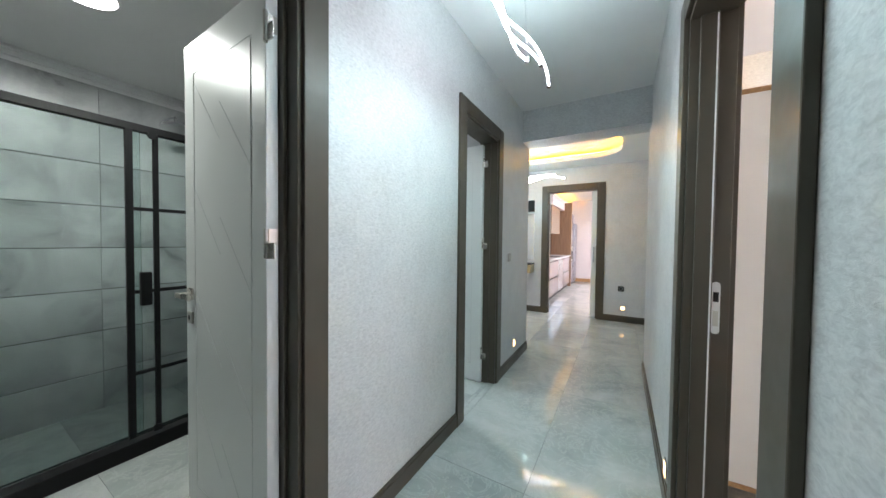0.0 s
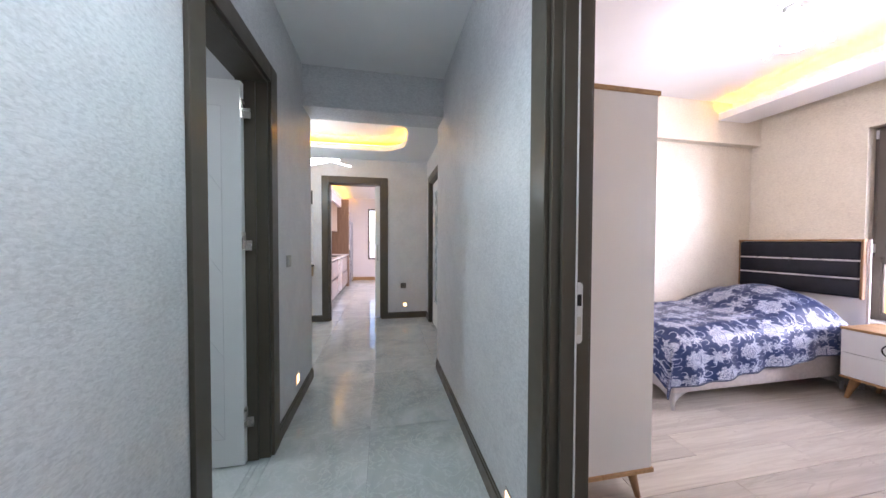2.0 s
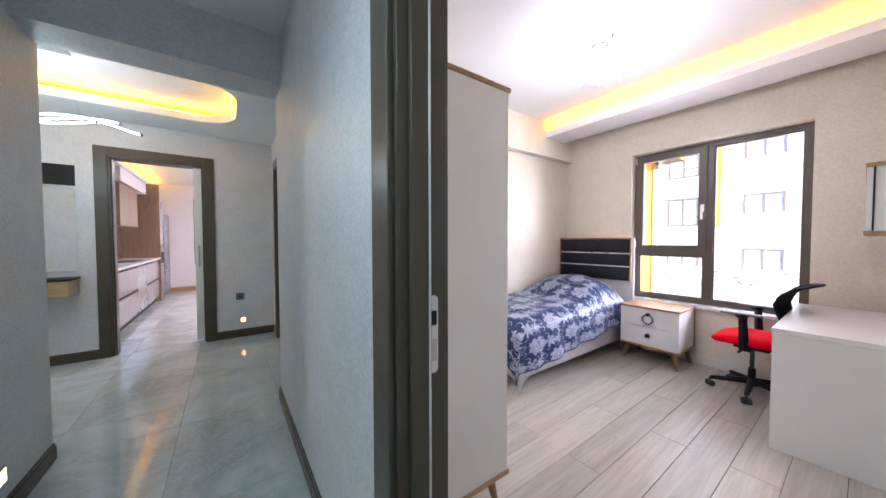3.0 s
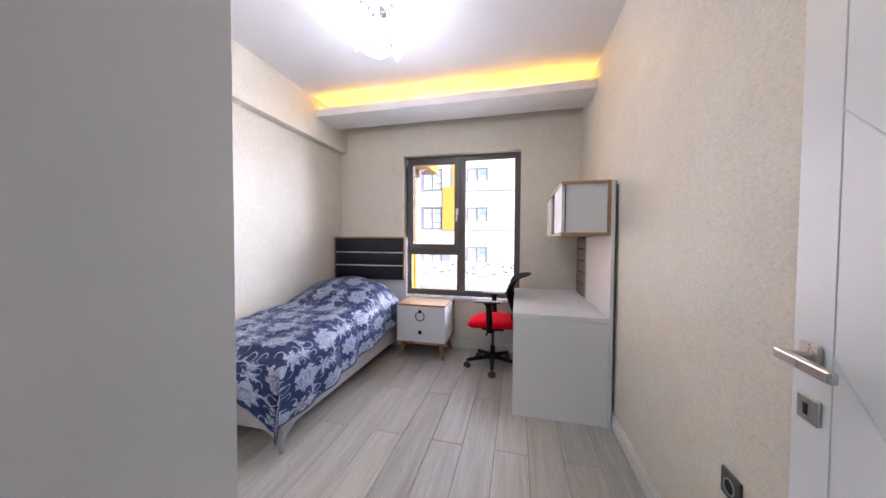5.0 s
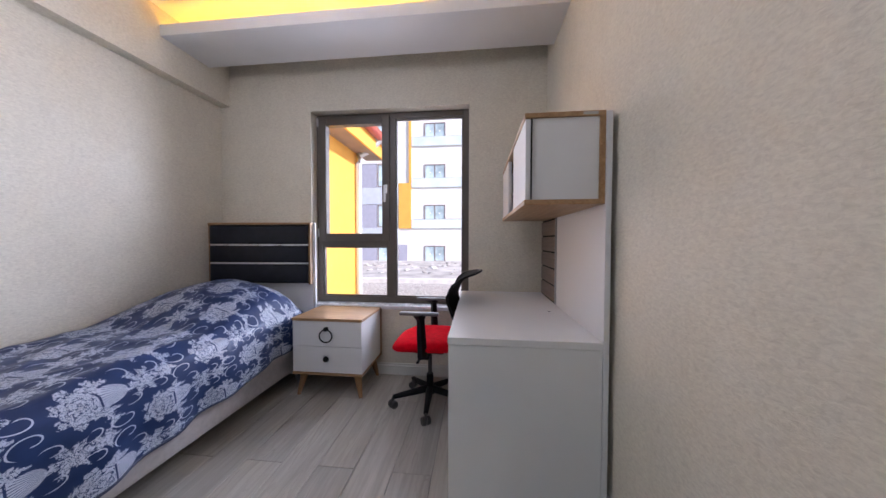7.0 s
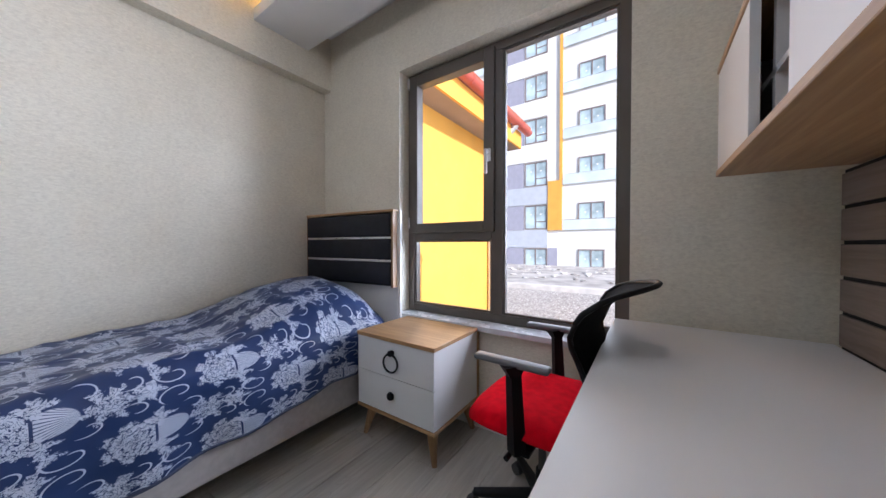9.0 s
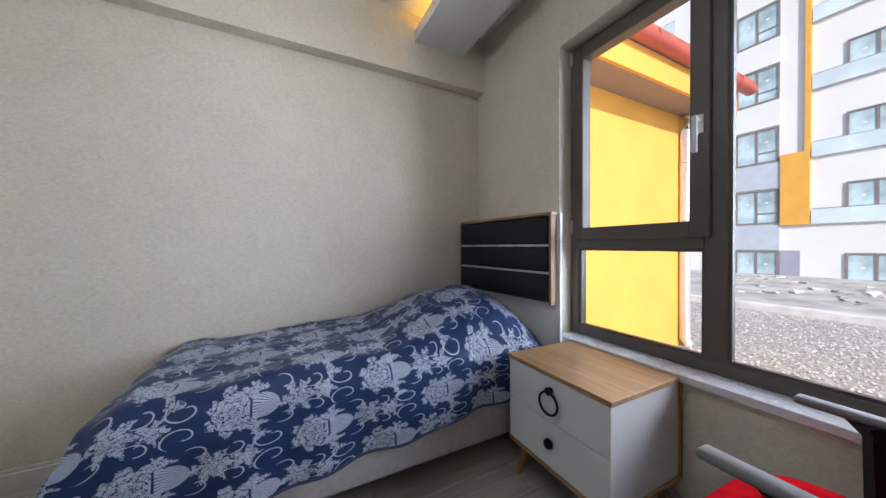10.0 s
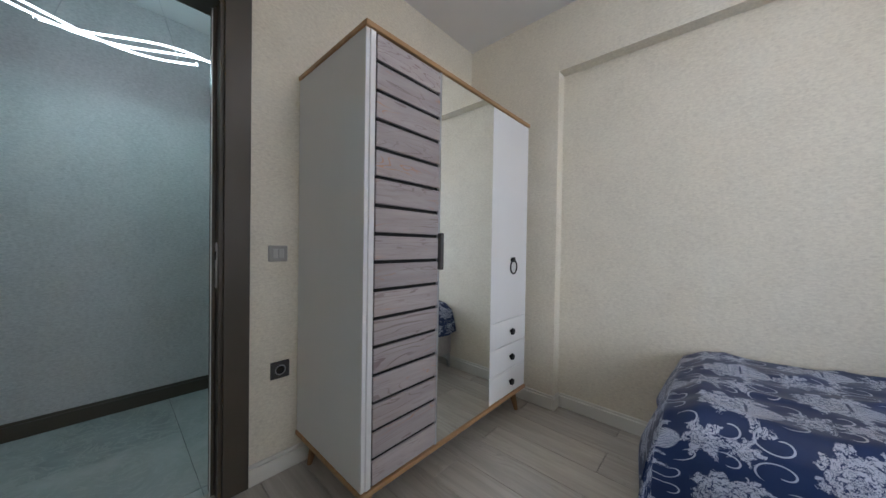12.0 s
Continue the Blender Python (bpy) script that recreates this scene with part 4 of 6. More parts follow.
def bedspread():
    """A damask spread over mattress and pillow, hanging over the front and the foot."""
    xa, xb, ya, yb = 2.635, 4.466, 4.845, 5.680
    drop_front, drop_foot = 0.44, 0.46
    na, nb = 150, 96
    bm = bmesh.new()
    layer = bm.loops.layers.uv.new("UVMap")
    grid = []

    def smooth(t):
        t = min(1.0, max(0.0, t))
        return t * t * (3 - 2 * t)

    for i in range(na + 1):
        a = -drop_foot + (xb - xa + drop_foot) * i / na
        row = []
        for j in range(nb + 1):
            b = -drop_front + (yb - ya + drop_front) * j / nb
            x, y = xa + max(a, 0.0), ya + max(b, 0.0)
            u = (x - xa) / (xb - xa)
            top = 0.578 + 0.052 * smooth(u / 0.75)
            # pillow under the cloth
            px, py = (x - 4.22) / (0.62 if x < 4.22 else 0.30), (y - 5.33) / 0.48
            top += 0.190 * max(0.0, 1 - abs(px) ** 2.0) ** 1.5 * max(0.0, 1 - abs(py) ** 2.6)
            top -= 0.05 * smooth((x - 4.36) / 0.10)
            if y < 4.95:
                top -= 0.05 * smooth((4.95 - y) / 0.11)
            if x < 2.74:
                top -= 0.05 * smooth((2.74 - x) / 0.11)
            da, db = max(0.0, -a), max(0.0, -b)
            limit = 0.185 + 0.175 * u
            foot_low = 0.335 - 0.17 * max(0.0, 1 - max(b, 0.0) / 0.26) ** 1.6
            z = top
            if db > 0 or da > 0:
                front = db / drop_front * (top - limit)
                foot = da / drop_foot * (top - foot_low)
                fall = (front ** 2.6 + foot ** 2.6) ** (1 / 2.6)
                z = max(top - fall, 0.10)
                wave = 0.016 * math.sin(9.0 * x + 2.0 * noise.noise((x * 3, y * 3, 1)))
                bulge = 0.022 * (1 - math.exp(-(top - z) / 0.05))
                if db > 0:
                    y -= bulge + (wave + 0.014 * math.sin(23 * x)) * db / drop_front + 0.03 * db / drop_front * (1 if da == 0 else 0.6)
                if da > 0:
                    x -= bulge + 0.016 * math.sin(14 * y) * da / drop_foot + 0.055 * da / drop_foot
            # soft wrinkles
            n1 = noise.noise((x * 3.1 + y * 2.3, y * 7.0 - x * 2.0, 3.0))
            n2 = noise.noise((x * 9.0 + y * 5.0, y * 15.0 - x * 5.0, 9.0))
            n3 = 1 - abs(noise.noise((x * 2.2 - y * 3.0, y * 4.2 + x * 1.8, 5.0)))
            lift = 0.010 * n1 + 0.0045 * n2 + 0.012 * n3 ** 6
            z += lift * (1.0 if da == 0 and db == 0 else 0.4)
            if db > 0:
                y -= 0.5 * lift
            row.append((bm.verts.new((x, min(y, 5.692), z)), (a, b)))
        grid.append(row)
    for i in range(na):
        for j in range(nb):
            q = (grid[i][j], grid[i + 1][j], grid[i + 1][j + 1], grid[i][j + 1])
            f = bm.faces.new([v for v, _ in q])
            f.smooth = True
            for loop, (_, uv) in zip(f.loops, q):
                loop[layer].uv = (uv[0] + 3.0, uv[1] + 4.1)
    hem = [grid[i][0][0].co.copy() for i in range(0, na + 1, 2)]
    spread = thing("bedspread", "blue-grey satin bedspread with pale damask flowers, draped over the bed", "bedspread", (3.5, 5.2, 0.6))
    cloth = damask()
    ob = part("cloth", bm, cloth, spread, smooth=180)
    part("hem", tube_along(bmesh.new(), hem, 0.006, 6), plain("hem_satin", (0.05, 0.065, 0.12), 0.45), spread, "plain blue-grey hem", smooth=60)
    thick = ob.modifiers.new("thickness", "SOLIDIFY")
    thick.thickness, thick.offset = 0.008, -1
    return ob


bedspread()


def desk():
    x0, x1, y0, y1 = 3.376, 4.555, 2.950, 3.562
    d = thing("desk", "white desk with a tall back panel beside the bare wall", "desk", ((x0 + x1) / 2, (y0 + y1) / 2, 0))
    part("top", boxed(x0 - 0.003, y0, 0.697, x1, y1 + 0.003, 0.727, 0.0015), WHITE_BOARD, d, "white desk top")
    part("side_panel", boxed(x0, y0, 0, x0 + 0.028, y1, 0.695, 0.001), WHITE_BOARD, d)
    part("side_panel", boxed(x1 - 0.028, y0, 0, x1, y1, 0.695, 0.001), WHITE_BOARD, d)
    part("modesty_panel", boxed(x0 + 0.028, y0 + 0.10, 0.25, x1 - 0.028, y0 + 0.118, 0.695), WHITE_BOARD, d)
    part("back_panel", boxed(x0 - 0.003, y0 - 0.023, 0, 4.10, y0 - 0.001, 1.632, 0.001), WHITE_BOARD, d, "tall white back panel")
    back = part("slat_panel", boxed(4.102, y0 - 0.023, 0.60, 4.52, y0 - 0.004, 1.275), DARK_GAP, d, "dark groove board behind the slats")
    n = 5
    h = (1.268 - 0.729) / n
    slat = mesh_of("slat", boxed(-0.205, -0.003, -h / 2 + 0.006, 0.205, 0.005, h / 2 - 0.006, 0.001), SLAT_DARK)
    for i in range(n):
        ob = new("slat", slat)
        ob.parent = back
        ob.location = (4.311, y0 - 0.001, 0.729 + h * (i + 0.5))
    part("edge_strip", boxed(4.093, y0 - 0.002, 0.729, 4.104, y0 + 0.008, 1.270), GREY_METAL, back, "grey edge strip")
    bm = bmesh.new()
    ring(bm, (3.90, 3.03, 0.7272), (0, 0, 1), 0.024, 0.003, 24, 6)
    part("cable_grommet", bm, WHITE_BOARD, d, smooth=60)
    # dark disc on the top, its colour giving the hole's shade
    part("cable_hole", rod(bmesh.new(), (3.893, 3.038, 0.723), (3.893, 3.038, 0.7282), 0.009), DARK_GAP, d)
    # cupboard on the back panel
    a, b, c, e = 3.378, 4.420, 2.950, 3.258
    z0, z1 = 1.273, 1.636
    cup = thing("wall_cupboard", "white cupboard with oak edges and sliding doors above the desk", "cupboard", ((a + b) / 2, (c + e) / 2, z0))
    part("bottom_board", boxed(a, c, z0, b, e, z0 + 0.020, 0.0015), OAK, cup, "oak bottom board")
    part("top_board", boxed(a, c, z1 - 0.020, b, e, z1, 0.0015), OAK, cup, "oak top board")
    part("end_edge", boxed(a, c, z0 + 0.020, a + 0.02, c + 0.022, z1 - 0.020, 0.001), OAK, cup, "oak upright")
    part("end_panel", boxed(a + 0.008, c + 0.022, z0 + 0.020, a + 0.026, e - 0.030, z1 - 0.020, 0.001), WHITE_BOARD, cup)
    part("end_panel", boxed(b - 0.02, c, z0 + 0.020, b, e - 0.03, z1 - 0.020, 0.001), WHITE_BOARD, cup)
    part("back", boxed(a + 0.026, c, z0 + 0.02, b - 0.02, c + 0.008, z1 - 0.02), WHITE_BOARD, cup)
    part("shelf", boxed(a + 0.026, c + 0.01, 1.435, b - 0.02, e - 0.05, 1.450), WHITE_BOARD, cup)
    part("divider", boxed(4.05, c + 0.01, z0 + 0.02, 4.068, e - 0.05, z1 - 0.02), WHITE_BOARD, cup)
    part("sliding_door", boxed(a + 0.004, e - 0.024, z0 + 0.022, 3.79, e - 0.004, z1 - 0.022, 0.001), WHITE_BOARD, cup)
    part("sliding_door", boxed(4.04, e - 0.024, z0 + 0.022, b - 0.002, e - 0.004, z1 - 0.022, 0.001), WHITE_BOARD, cup)
    part("door_edge", boxed(a + 0.001, e - 0.030, z0 + 0.022, a + 0.008, e - 0.0242, z1 - 0.022), DARK_GAP, cup, "dark strip filling the gap beside the sliding door")
    part("maker_label", boxed(a - 0.0015, c + 0.03, z1 - 0.015, a, c + 0.085, z1 - 0.004), plain("silver_label", (0.45, 0.43, 0.38), 0.4), cup, "small silver label")


desk()


def office_chair():
    c = thing("office_chair", "black mesh office chair with a red seat beside the desk", "chair", (4.185, 3.765, 0))
    m = Matrix.Translation((4.185, 3.765, 0)) @ Matrix.Rotation(radians(-1.5), 4, "Z")

    def at(name, bm, mat, parent=c, label="", smooth=None):
        put(bm, bm.verts, m)
        return part(name, bm, mat, parent, label, smooth)

    hub = at("hub", rod(rod(bmesh.new(), (0, 0, 0.075), (0, 0, 0.125), 0.036, 0.030), (0, 0, 0.125), (0, 0, 0.21), 0.025, 0.023), BLACK, smooth=40)
    at("gas_column", rod(bmesh.new(), (0, 0, 0.20), (0, 0, 0.40), 0.014), ANTHRACITE, hub, smooth=40)
    for k in range(5):
        a = radians(40.5 + 72 * k)
        ex, ey = 0.255 * math.cos(a), 0.255 * math.sin(a)
        bm = bmesh.new()
        rod(bm, (0.02 * math.cos(a), 0.02 * math.sin(a), 0.105), (ex, ey, 0.075), 0.026, 0.015, 10)
        leg = at("leg", bm, BLACK, smooth=40)
        px, py = -math.sin(a + 0.5), math.cos(a + 0.5)
        bm = bmesh.new()
        for s in (-1, 1):
            rod(bm, (ex + s * 0.006 * px, ey + s * 0.006 * py, 0.027), (ex + s * 0.026 * px, ey + s * 0.026 * py, 0.027), 0.027, 0.024, 18)
        rod(bm, (ex, ey, 0.03), (ex, ey, 0.075), 0.009)
        at("caster", bm, ANTHRACITE, leg, smooth=40)
    at("mechanism", boxed(-0.09, -0.11, 0.375, 0.09, 0.10, 0.415, 0.01, 2), BLACK, smooth=40)
    at("lever", rod(bmesh.new(), (-0.05, 0.02, 0.395), (-0.26, 0.03, 0.385), 0.006, 0.009, 10), BLACK, smooth=40)
    # seat: rounded cushion, dipped, with a soft front edge
    bm = bmesh.new()
    n = 26
    rows = {}
    for side in (0, 1):
        for i in range(n + 1):
            for j in range(n + 1):
                u, v = -1 + 2 * i / n, -1 + 2 * j / n
                s = 1 / max(1e-6, (abs(u) ** 3.6 + abs(v) ** 3.6) ** (1 / 3.6)) * max(abs(u), abs(v)) if (u or v) else 1
                x, y = u * s * 0.245, v * s * 0.235
                e = max(abs(u), abs(v))
                edge = max(0.0, 1 - e ** 5) ** 0.5
                z = 0.452 + (0.042 * edge if side == 0 else -0.030 * edge)
                if side == 0:
                    z += 0.010 * u * u * edge - 0.020 * max(0.0, v) ** 2
                else:
                    z -= 0.020 * max(0.0, v) ** 2
                key = (side if e < 0.999 else 0, i, j)
                if key not in rows:
                    rows[key] = bm.verts.new((x, y, z))
        for i in range(n):
            for j in range(n):
                ks = [(i, j), (i + 1, j), (i + 1, j + 1), (i, j + 1)]
                vs = []
                for p, q in ks:
                    e = max(abs(-1 + 2 * p / n), abs(-1 + 2 * q / n))
                    vs.append(rows[(side if e < 0.999 else 0, p, q)])
                bm.faces.new(vs if side == 0 else vs[::-1])
    at("seat", bm, RED, c, "red fabric seat cushion", smooth=180)
    # backrest: curved frame with a mesh skin
    def back_point(u, v, off=0.0):
        stops = ((0.0, -0.235, 0.515, 0.150), (0.2, -0.240, 0.61, 0.185), (0.38, -0.205, 0.69, 0.165), (0.55, -0.185, 0.775, 0.215), (0.72, -0.215, 0.855, 0.238), (0.87, -0.280, 0.908, 0.212), (1.0, -0.350, 0.928, 0.130))
        for (v0, *a), (v1, *b) in zip(stops, stops[1:]):
            if v <= v1:
                break
        t = (v - v0) / (v1 - v0)
        t = t * t * (3 - 2 * t) * 0.5 + t * 0.5
        lean, z, half = (p + (q - p) * t for p, q in zip(a, b))
        return Vector((u * half, lean + 0.045 * u * u + off, z - 0.012 * u * u * v))
    bm = bmesh.new()
    nu, nv = 14, 16
    for off in (0.0, -0.008):
        g = [[bm.verts.new(back_point(-1 + 2 * i / nu, j / nv, off)) for j in range(nv + 1)] for i in range(nu + 1)]
        for i in range(nu):
            for j in range(nv):
                q = (g[i][j], g[i + 1][j], g[i + 1][j + 1], g[i][j + 1])
                bm.faces.new(q if off == 0 else q[::-1])
    back = at("backrest", bm, plain("black_mesh_fabric", (0.010, 0.009, 0.009), 0.85, vary=0.2, scale=60, fine=0.3, spec=0.1), c, "black mesh backrest", smooth=60)
    rim = [back_point(-1, j / 12) for j in range(13)] + [back_point(-1 + 2 * i / 8, 1) for i in range(1, 9)] + [back_point(1, 1 - j / 12) for j in range(1, 13)] + [back_point(1 - 2 * i / 8, 0) for i in range(1, 9)]
    at("back_frame", tube_along(bmesh.new(), rim, 0.0085, 8), BLACK, back, "black plastic frame", smooth=60)
    at("back_support", tube_along(bmesh.new(), [(0, -0.06, 0.39), (0, -0.20, 0.40), (0, -0.275, 0.45), (0, -0.272, 0.56), (0, -0.245, 0.68)], 0.022, 10), BLACK, back, smooth=60)
    for s in (-1, 1):
        bm = bmesh.new()
        rod(bm, (s * 0.238, 0.004, 0.405), (s * 0.240, 0.016, 0.672), 0.030, 0.024, 4)
        rod(bm, (s * 0.240, 0.014, 0.640), (s * 0.240, 0.020, 0.674), 0.024, 0.046, 4)
        box(bm, min(s * 0.10, s * 0.24), -0.035, 0.395, max(s * 0.10, s * 0.24), 0.035, 0.412, 0.004)
        arm = at("armrest", bm, BLACK, c, "black armrest upright", smooth=40)
        at("arm_pad", boxed(s * 0.24 - 0.022, -0.098, 0.670, s * 0.24 + 0.022, 0.146, 0.690, 0.009, 3), plain("grey_arm_pad", (0.16, 0.16, 0.17), 0.35), arm, "dark grey arm pad", smooth=40)


office_chair()


# ---- lamps and fittings ----
def bedroom_lamp():
    c = Vector((2.965, 4.40, BED_C))
    l = thing("ceiling_lamp", "chrome ceiling lamp of interlaced glowing rings", "lamp", c)
    bm = rod(bmesh.new(), (c.x, c.y, c.z - 0.035), (c.x, c.y, c.z), 0.105, 0.11, 36)
    part("canopy", bm, plain("pale_chrome", (0.55, 0.56, 0.58), 0.25, 0.9), l, "round chrome canopy", smooth=40)
    for k, (dx, dy, dz, ax, r) in enumerate(((0.03, 0.02, -0.16, (0.8, 0.2, 0.55), 0.15), (-0.05, 0.05, -0.20, (-0.5, 0.7, 0.5), 0.14), (0.02, -0.06, -0.23, (0.2, -0.8, 0.55), 0.13))):
        p = c + Vector((dx, dy, dz))
        hoop = part("ring", ring(bmesh.new(), p, ax, r, 0.0045, 40, 8), CHROME, l, "chrome ring", smooth=60)
        part("led_band", ring(bmesh.new(), p, ax, r - 0.010, 0.0095, 40, 8), LED_WHITE, hoop, "glowing white band", smooth=60)
        part("stem", rod(bmesh.new(), (p.x, p.y, c.z - 0.03), (p.x, p.y, p.z + r * 0.6), 0.004, sides=8), CHROME, l)


bedroom_lamp()


def wave_pendant(name, x, y0, y1, z, ceiling, along="y", label="pendant of thin wavy glowing bars on wires"):
    l = thing(name, label, "lamp", (x, (y0 + y1) / 2, ceiling) if along == "y" else ((y0 + y1) / 2, x, ceiling), group="wavy pendants")
    mid = (y0 + y1) / 2

    def spot(a, b, zz):
        return (b, a, zz) if along == "y" else (a, b, zz)

    cx, cy, _ = spot(mid, x, 0)
    part("canopy", boxed(cx - (0.04 if along == "y" else 0.15), cy - (0.15 if along == "y" else 0.04), ceiling - 0.025, cx + (0.04 if along == "y" else 0.15), cy + (0.15 if along == "y" else 0.04), ceiling, 0.004), CHROME, l, "chrome canopy")
    for k in range(3):
        ph, amp = k * 1.7, 0.020 + 0.006 * k
        a0, a1 = y0 + 0.14 * k, y1 - 0.12 * (2 - k)
        pts = [spot(a0 + (a1 - a0) * t / 24, x + amp * math.sin(ph + 5.2 * t / 24) + 0.010 * (k - 1), z + 0.045 * math.cos(ph + 5.0 * t / 24)) for t in range(25)]
        part("led_bar", tube_along(bmesh.new(), pts, 0.0055, 8), LED_WHITE, l, "wavy glowing white bar", smooth=60)
        for e in (pts[0], pts[-1]):
            part("end_cap", rod(bmesh.new(), (e[0], e[1], e[2] - 0.011), (e[0], e[1], e[2] + 0.013), 0.011), CHROME, l)
    for a in (y0 + 0.3 * (y1 - y0), y0 + 0.7 * (y1 - y0)):
        p = spot(a, x, z)
        q = spot(mid + (a - mid) * 0.4, x, ceiling - 0.02)
        part("wire", rod(bmesh.new(), p, q, 0.0012, sides=6), CHROME, l)


wave_pendant("pendant_lamp", 0.445, 3.06, 4.16, 2.165, HALL_C, label="hall pendant of thin wavy glowing bars on wires")
wave_pendant("pendant_lamp", 6.78, -0.88, 0.17, 2.16, 2.69, along="x", label="lobby pendant of thin wavy glowing bars on wires")


def bath_light(x, y, name, label):
    l = thing(name, label, "lamp", (x, y, 2.42), group="round ceiling lights")
    part("rim", ring(bmesh.new(), (x, y, 2.417), (0, 0, 1), 0.115, 0.008, 32, 8), WHITE_BOARD, l, smooth=60)
    part("diffuser", rod(bmesh.new(), (x, y, 2.408), (x, y, 2.419), 0.108, 0.112, 32), glow("bath_led", (0.95, 1.0, 1.0), 7.0), l, "glowing white diffuser")


bath_light(-1.36, 2.755, "bath_ceiling_light", "round white recessed ceiling light in the bathroom")
bath_light(-1.20, 4.75, "ceiling_light", "round white recessed ceiling light in the small room")


def plate_fitting(name, label, category, axis, face, out, a, z, w, h, kind):
    """A switch, socket or step light on a wall face across an axis; out is the side it faces."""
    def bx(a0, z0, a1, z1, d0, d1, bev=0.0):
        lo, hi = sorted((face + out * d0, face + out * d1))
        return boxed(lo, a0, z0, hi, a1, z1, bev) if axis == "x" else boxed(a0, lo, z0, a1, hi, z1, bev)
    at = (face, a, z) if axis == "x" else (a, face, z)
    t = thing(name, label, category, at, group=category + "s")
    if kind == "light":
        part("bezel", bx(a - w / 2, z - h / 2, a + w / 2, z + h / 2, 0, 0.006, 0.002), SWITCH_GREY, t)
        part("lens", bx(a - w * 0.36, z - h * 0.36, a + w * 0.36, z + h * 0.36, 0.004, 0.009, 0.002), LED_WARM, t, "warm glowing lens")
        return t
    dark = kind == "socket"
    part("plate", bx(a - w / 2, z - h / 2, a + w / 2, z + h / 2, 0, 0.009, 0.003), ANTHRACITE if dark else SWITCH_GREY, t)
    if kind == "switch":
        for s in (-1, 1):
            part("rocker", bx(a + s * w * 0.15 - w * 0.145, z - h * 0.30, a + s * w * 0.15 + w * 0.145, z + h * 0.30, 0.008, 0.013, 0.002), plain("pale_rocker", (0.42, 0.41, 0.39), 0.4), t)
    else:
        c = Vector(at)
        d = Vector((out, 0, 0)) if axis == "x" else Vector((0, out, 0))
        # flat dark disc: the depth of the well is only coloured shade
        part("well", rod(bmesh.new(), c + d * 0.008, c + d * 0.0105, 0.021, 0.021, 24), DARK_GAP, t)
        part("well_rim", ring(bmesh.new(), c + d * 0.0105, d, 0.022, 0.0025, 24, 6), GREY_METAL, t, smooth=60)
    return t


plate_fitting("light_switch", "grey double light switch beside the bedroom door", "switch", "x", BW, 1, 4.112, 1.062, 0.085, 0.076, "switch")
plate_fitting("power_socket", "dark grey power socket below the light switch", "socket", "x", BW, 1, 4.126, 0.500, 0.085, 0.082, "socket")
plate_fitting("power_socket", "dark grey power socket low on the bare wall", "socket", "y", BS, 1, 2.27, 0.500, 0.085, 0.082, "socket")
plate_fitting("light_switch", "grey light switch on the hall wall", "switch", "x", WL, 1, 5.235, 1.105, 0.085, 0.080, "switch")
plate_fitting("power_socket", "dark socket on the wall beside the kitchen door", "socket", "y", LOB_N, -1, 0.865, 0.528, 0.085, 0.082, "socket")
plate_fitting("step_light", "small warm step light low in the hall wall", "step light", "x", WR, -1, 4.18, 0.148, 0.070, 0.085, "light")
plate_fitting("step_light", "small warm step light low in the hall wall", "step light", "x", WL, 1, 5.43, 0.21, 0.070, 0.085, "light")
plate_fitting("step_light", "small warm step light low in the lobby wall", "step light", "y", LOB_N, -1, 0.893, 0.220, 0.070, 0.070, "light")


# ---- bathroom fittings ----
def shower_screen():
    x = -1.60
    s = thing("shower_screen", "black framed sliding glass shower screen", "shower screen", (x, 2.8, 0))
    y0, y1 = 1.62, 3.93
    part("top_rail", boxed(x - 0.022, y0, 1.875, x + 0.022, y1, 1.918, 0.003), BLACK, s)
    part("bottom_rail", boxed(x - 0.035, y0, 0.0, x + 0.085, y1, 0.085, 0.003), BLACK, s)
    part("pane", boxed(x - 0.012, y0, 0.085, x - 0.004, 3.005, 1.875), SHOWER_GLASS, s)
    part("pane", boxed(x + 0.006, 2.94, 0.085, x + 0.014, y1, 1.875), SHOWER_GLASS, s)
    for y, w in ((2.952, 0.016), (3.068, 0.012)):
        part("post", boxed(x + 0.002, y - w, 0.085, x + 0.026, y + w, 1.88, 0.002), BLACK, s)
    for z in (0.46, 0.94, 1.425):
        part("bar", boxed(x + 0.004, 2.968, z - 0.010, x + 0.022, y1, z + 0.010, 0.002), BLACK, s)
    part("handle", boxed(x + 0.022, 2.988, 0.860, x + 0.060, 3.036, 1.055, 0.004), BLACK, s, "black pull handle")
    for y in (3.05, 3.06):
        part("roller", rod(bmesh.new(), (x + 0.024, y, 1.865 if y < 3.055 else 0.10), (x + 0.04, y, 1.865 if y < 3.055 else 0.10), 0.022), BLACK, s)


shower_screen()
s = thing("rain_shower", "chrome rain shower head on a bent arm", "shower head", (-2.41, 3.34, 2.15))
part("arm", tube_along(bmesh.new(), [(-2.42, 3.34, 2.13), (-2.35, 3.34, 2.19), (-2.22, 3.34, 2.20), (-2.12, 3.34, 2.18), (-2.10, 3.34, 2.12)], 0.010), CHROME, s, smooth=60)
part("head", rod(bmesh.new(), (-2.10, 3.34, 2.095), (-2.10, 3.34, 2.115), 0.10, 0.09, 28), CHROME, s, smooth=40)
bm = bmesh.new()
for f0, f1, z0, z1 in ((-2.42, -2.36, 2.40, 2.419), (-2.42, -2.385, 2.365, 2.40), (-2.42, -2.405, 2.335, 2.365)):
    box(bm, f0, 1.6, z0, f1, 3.95, z1, 0.003)
whole("trim_bath_crown", bm, WHITE_PAINT, "white plaster crown moulding", "moulding", kind="structure")
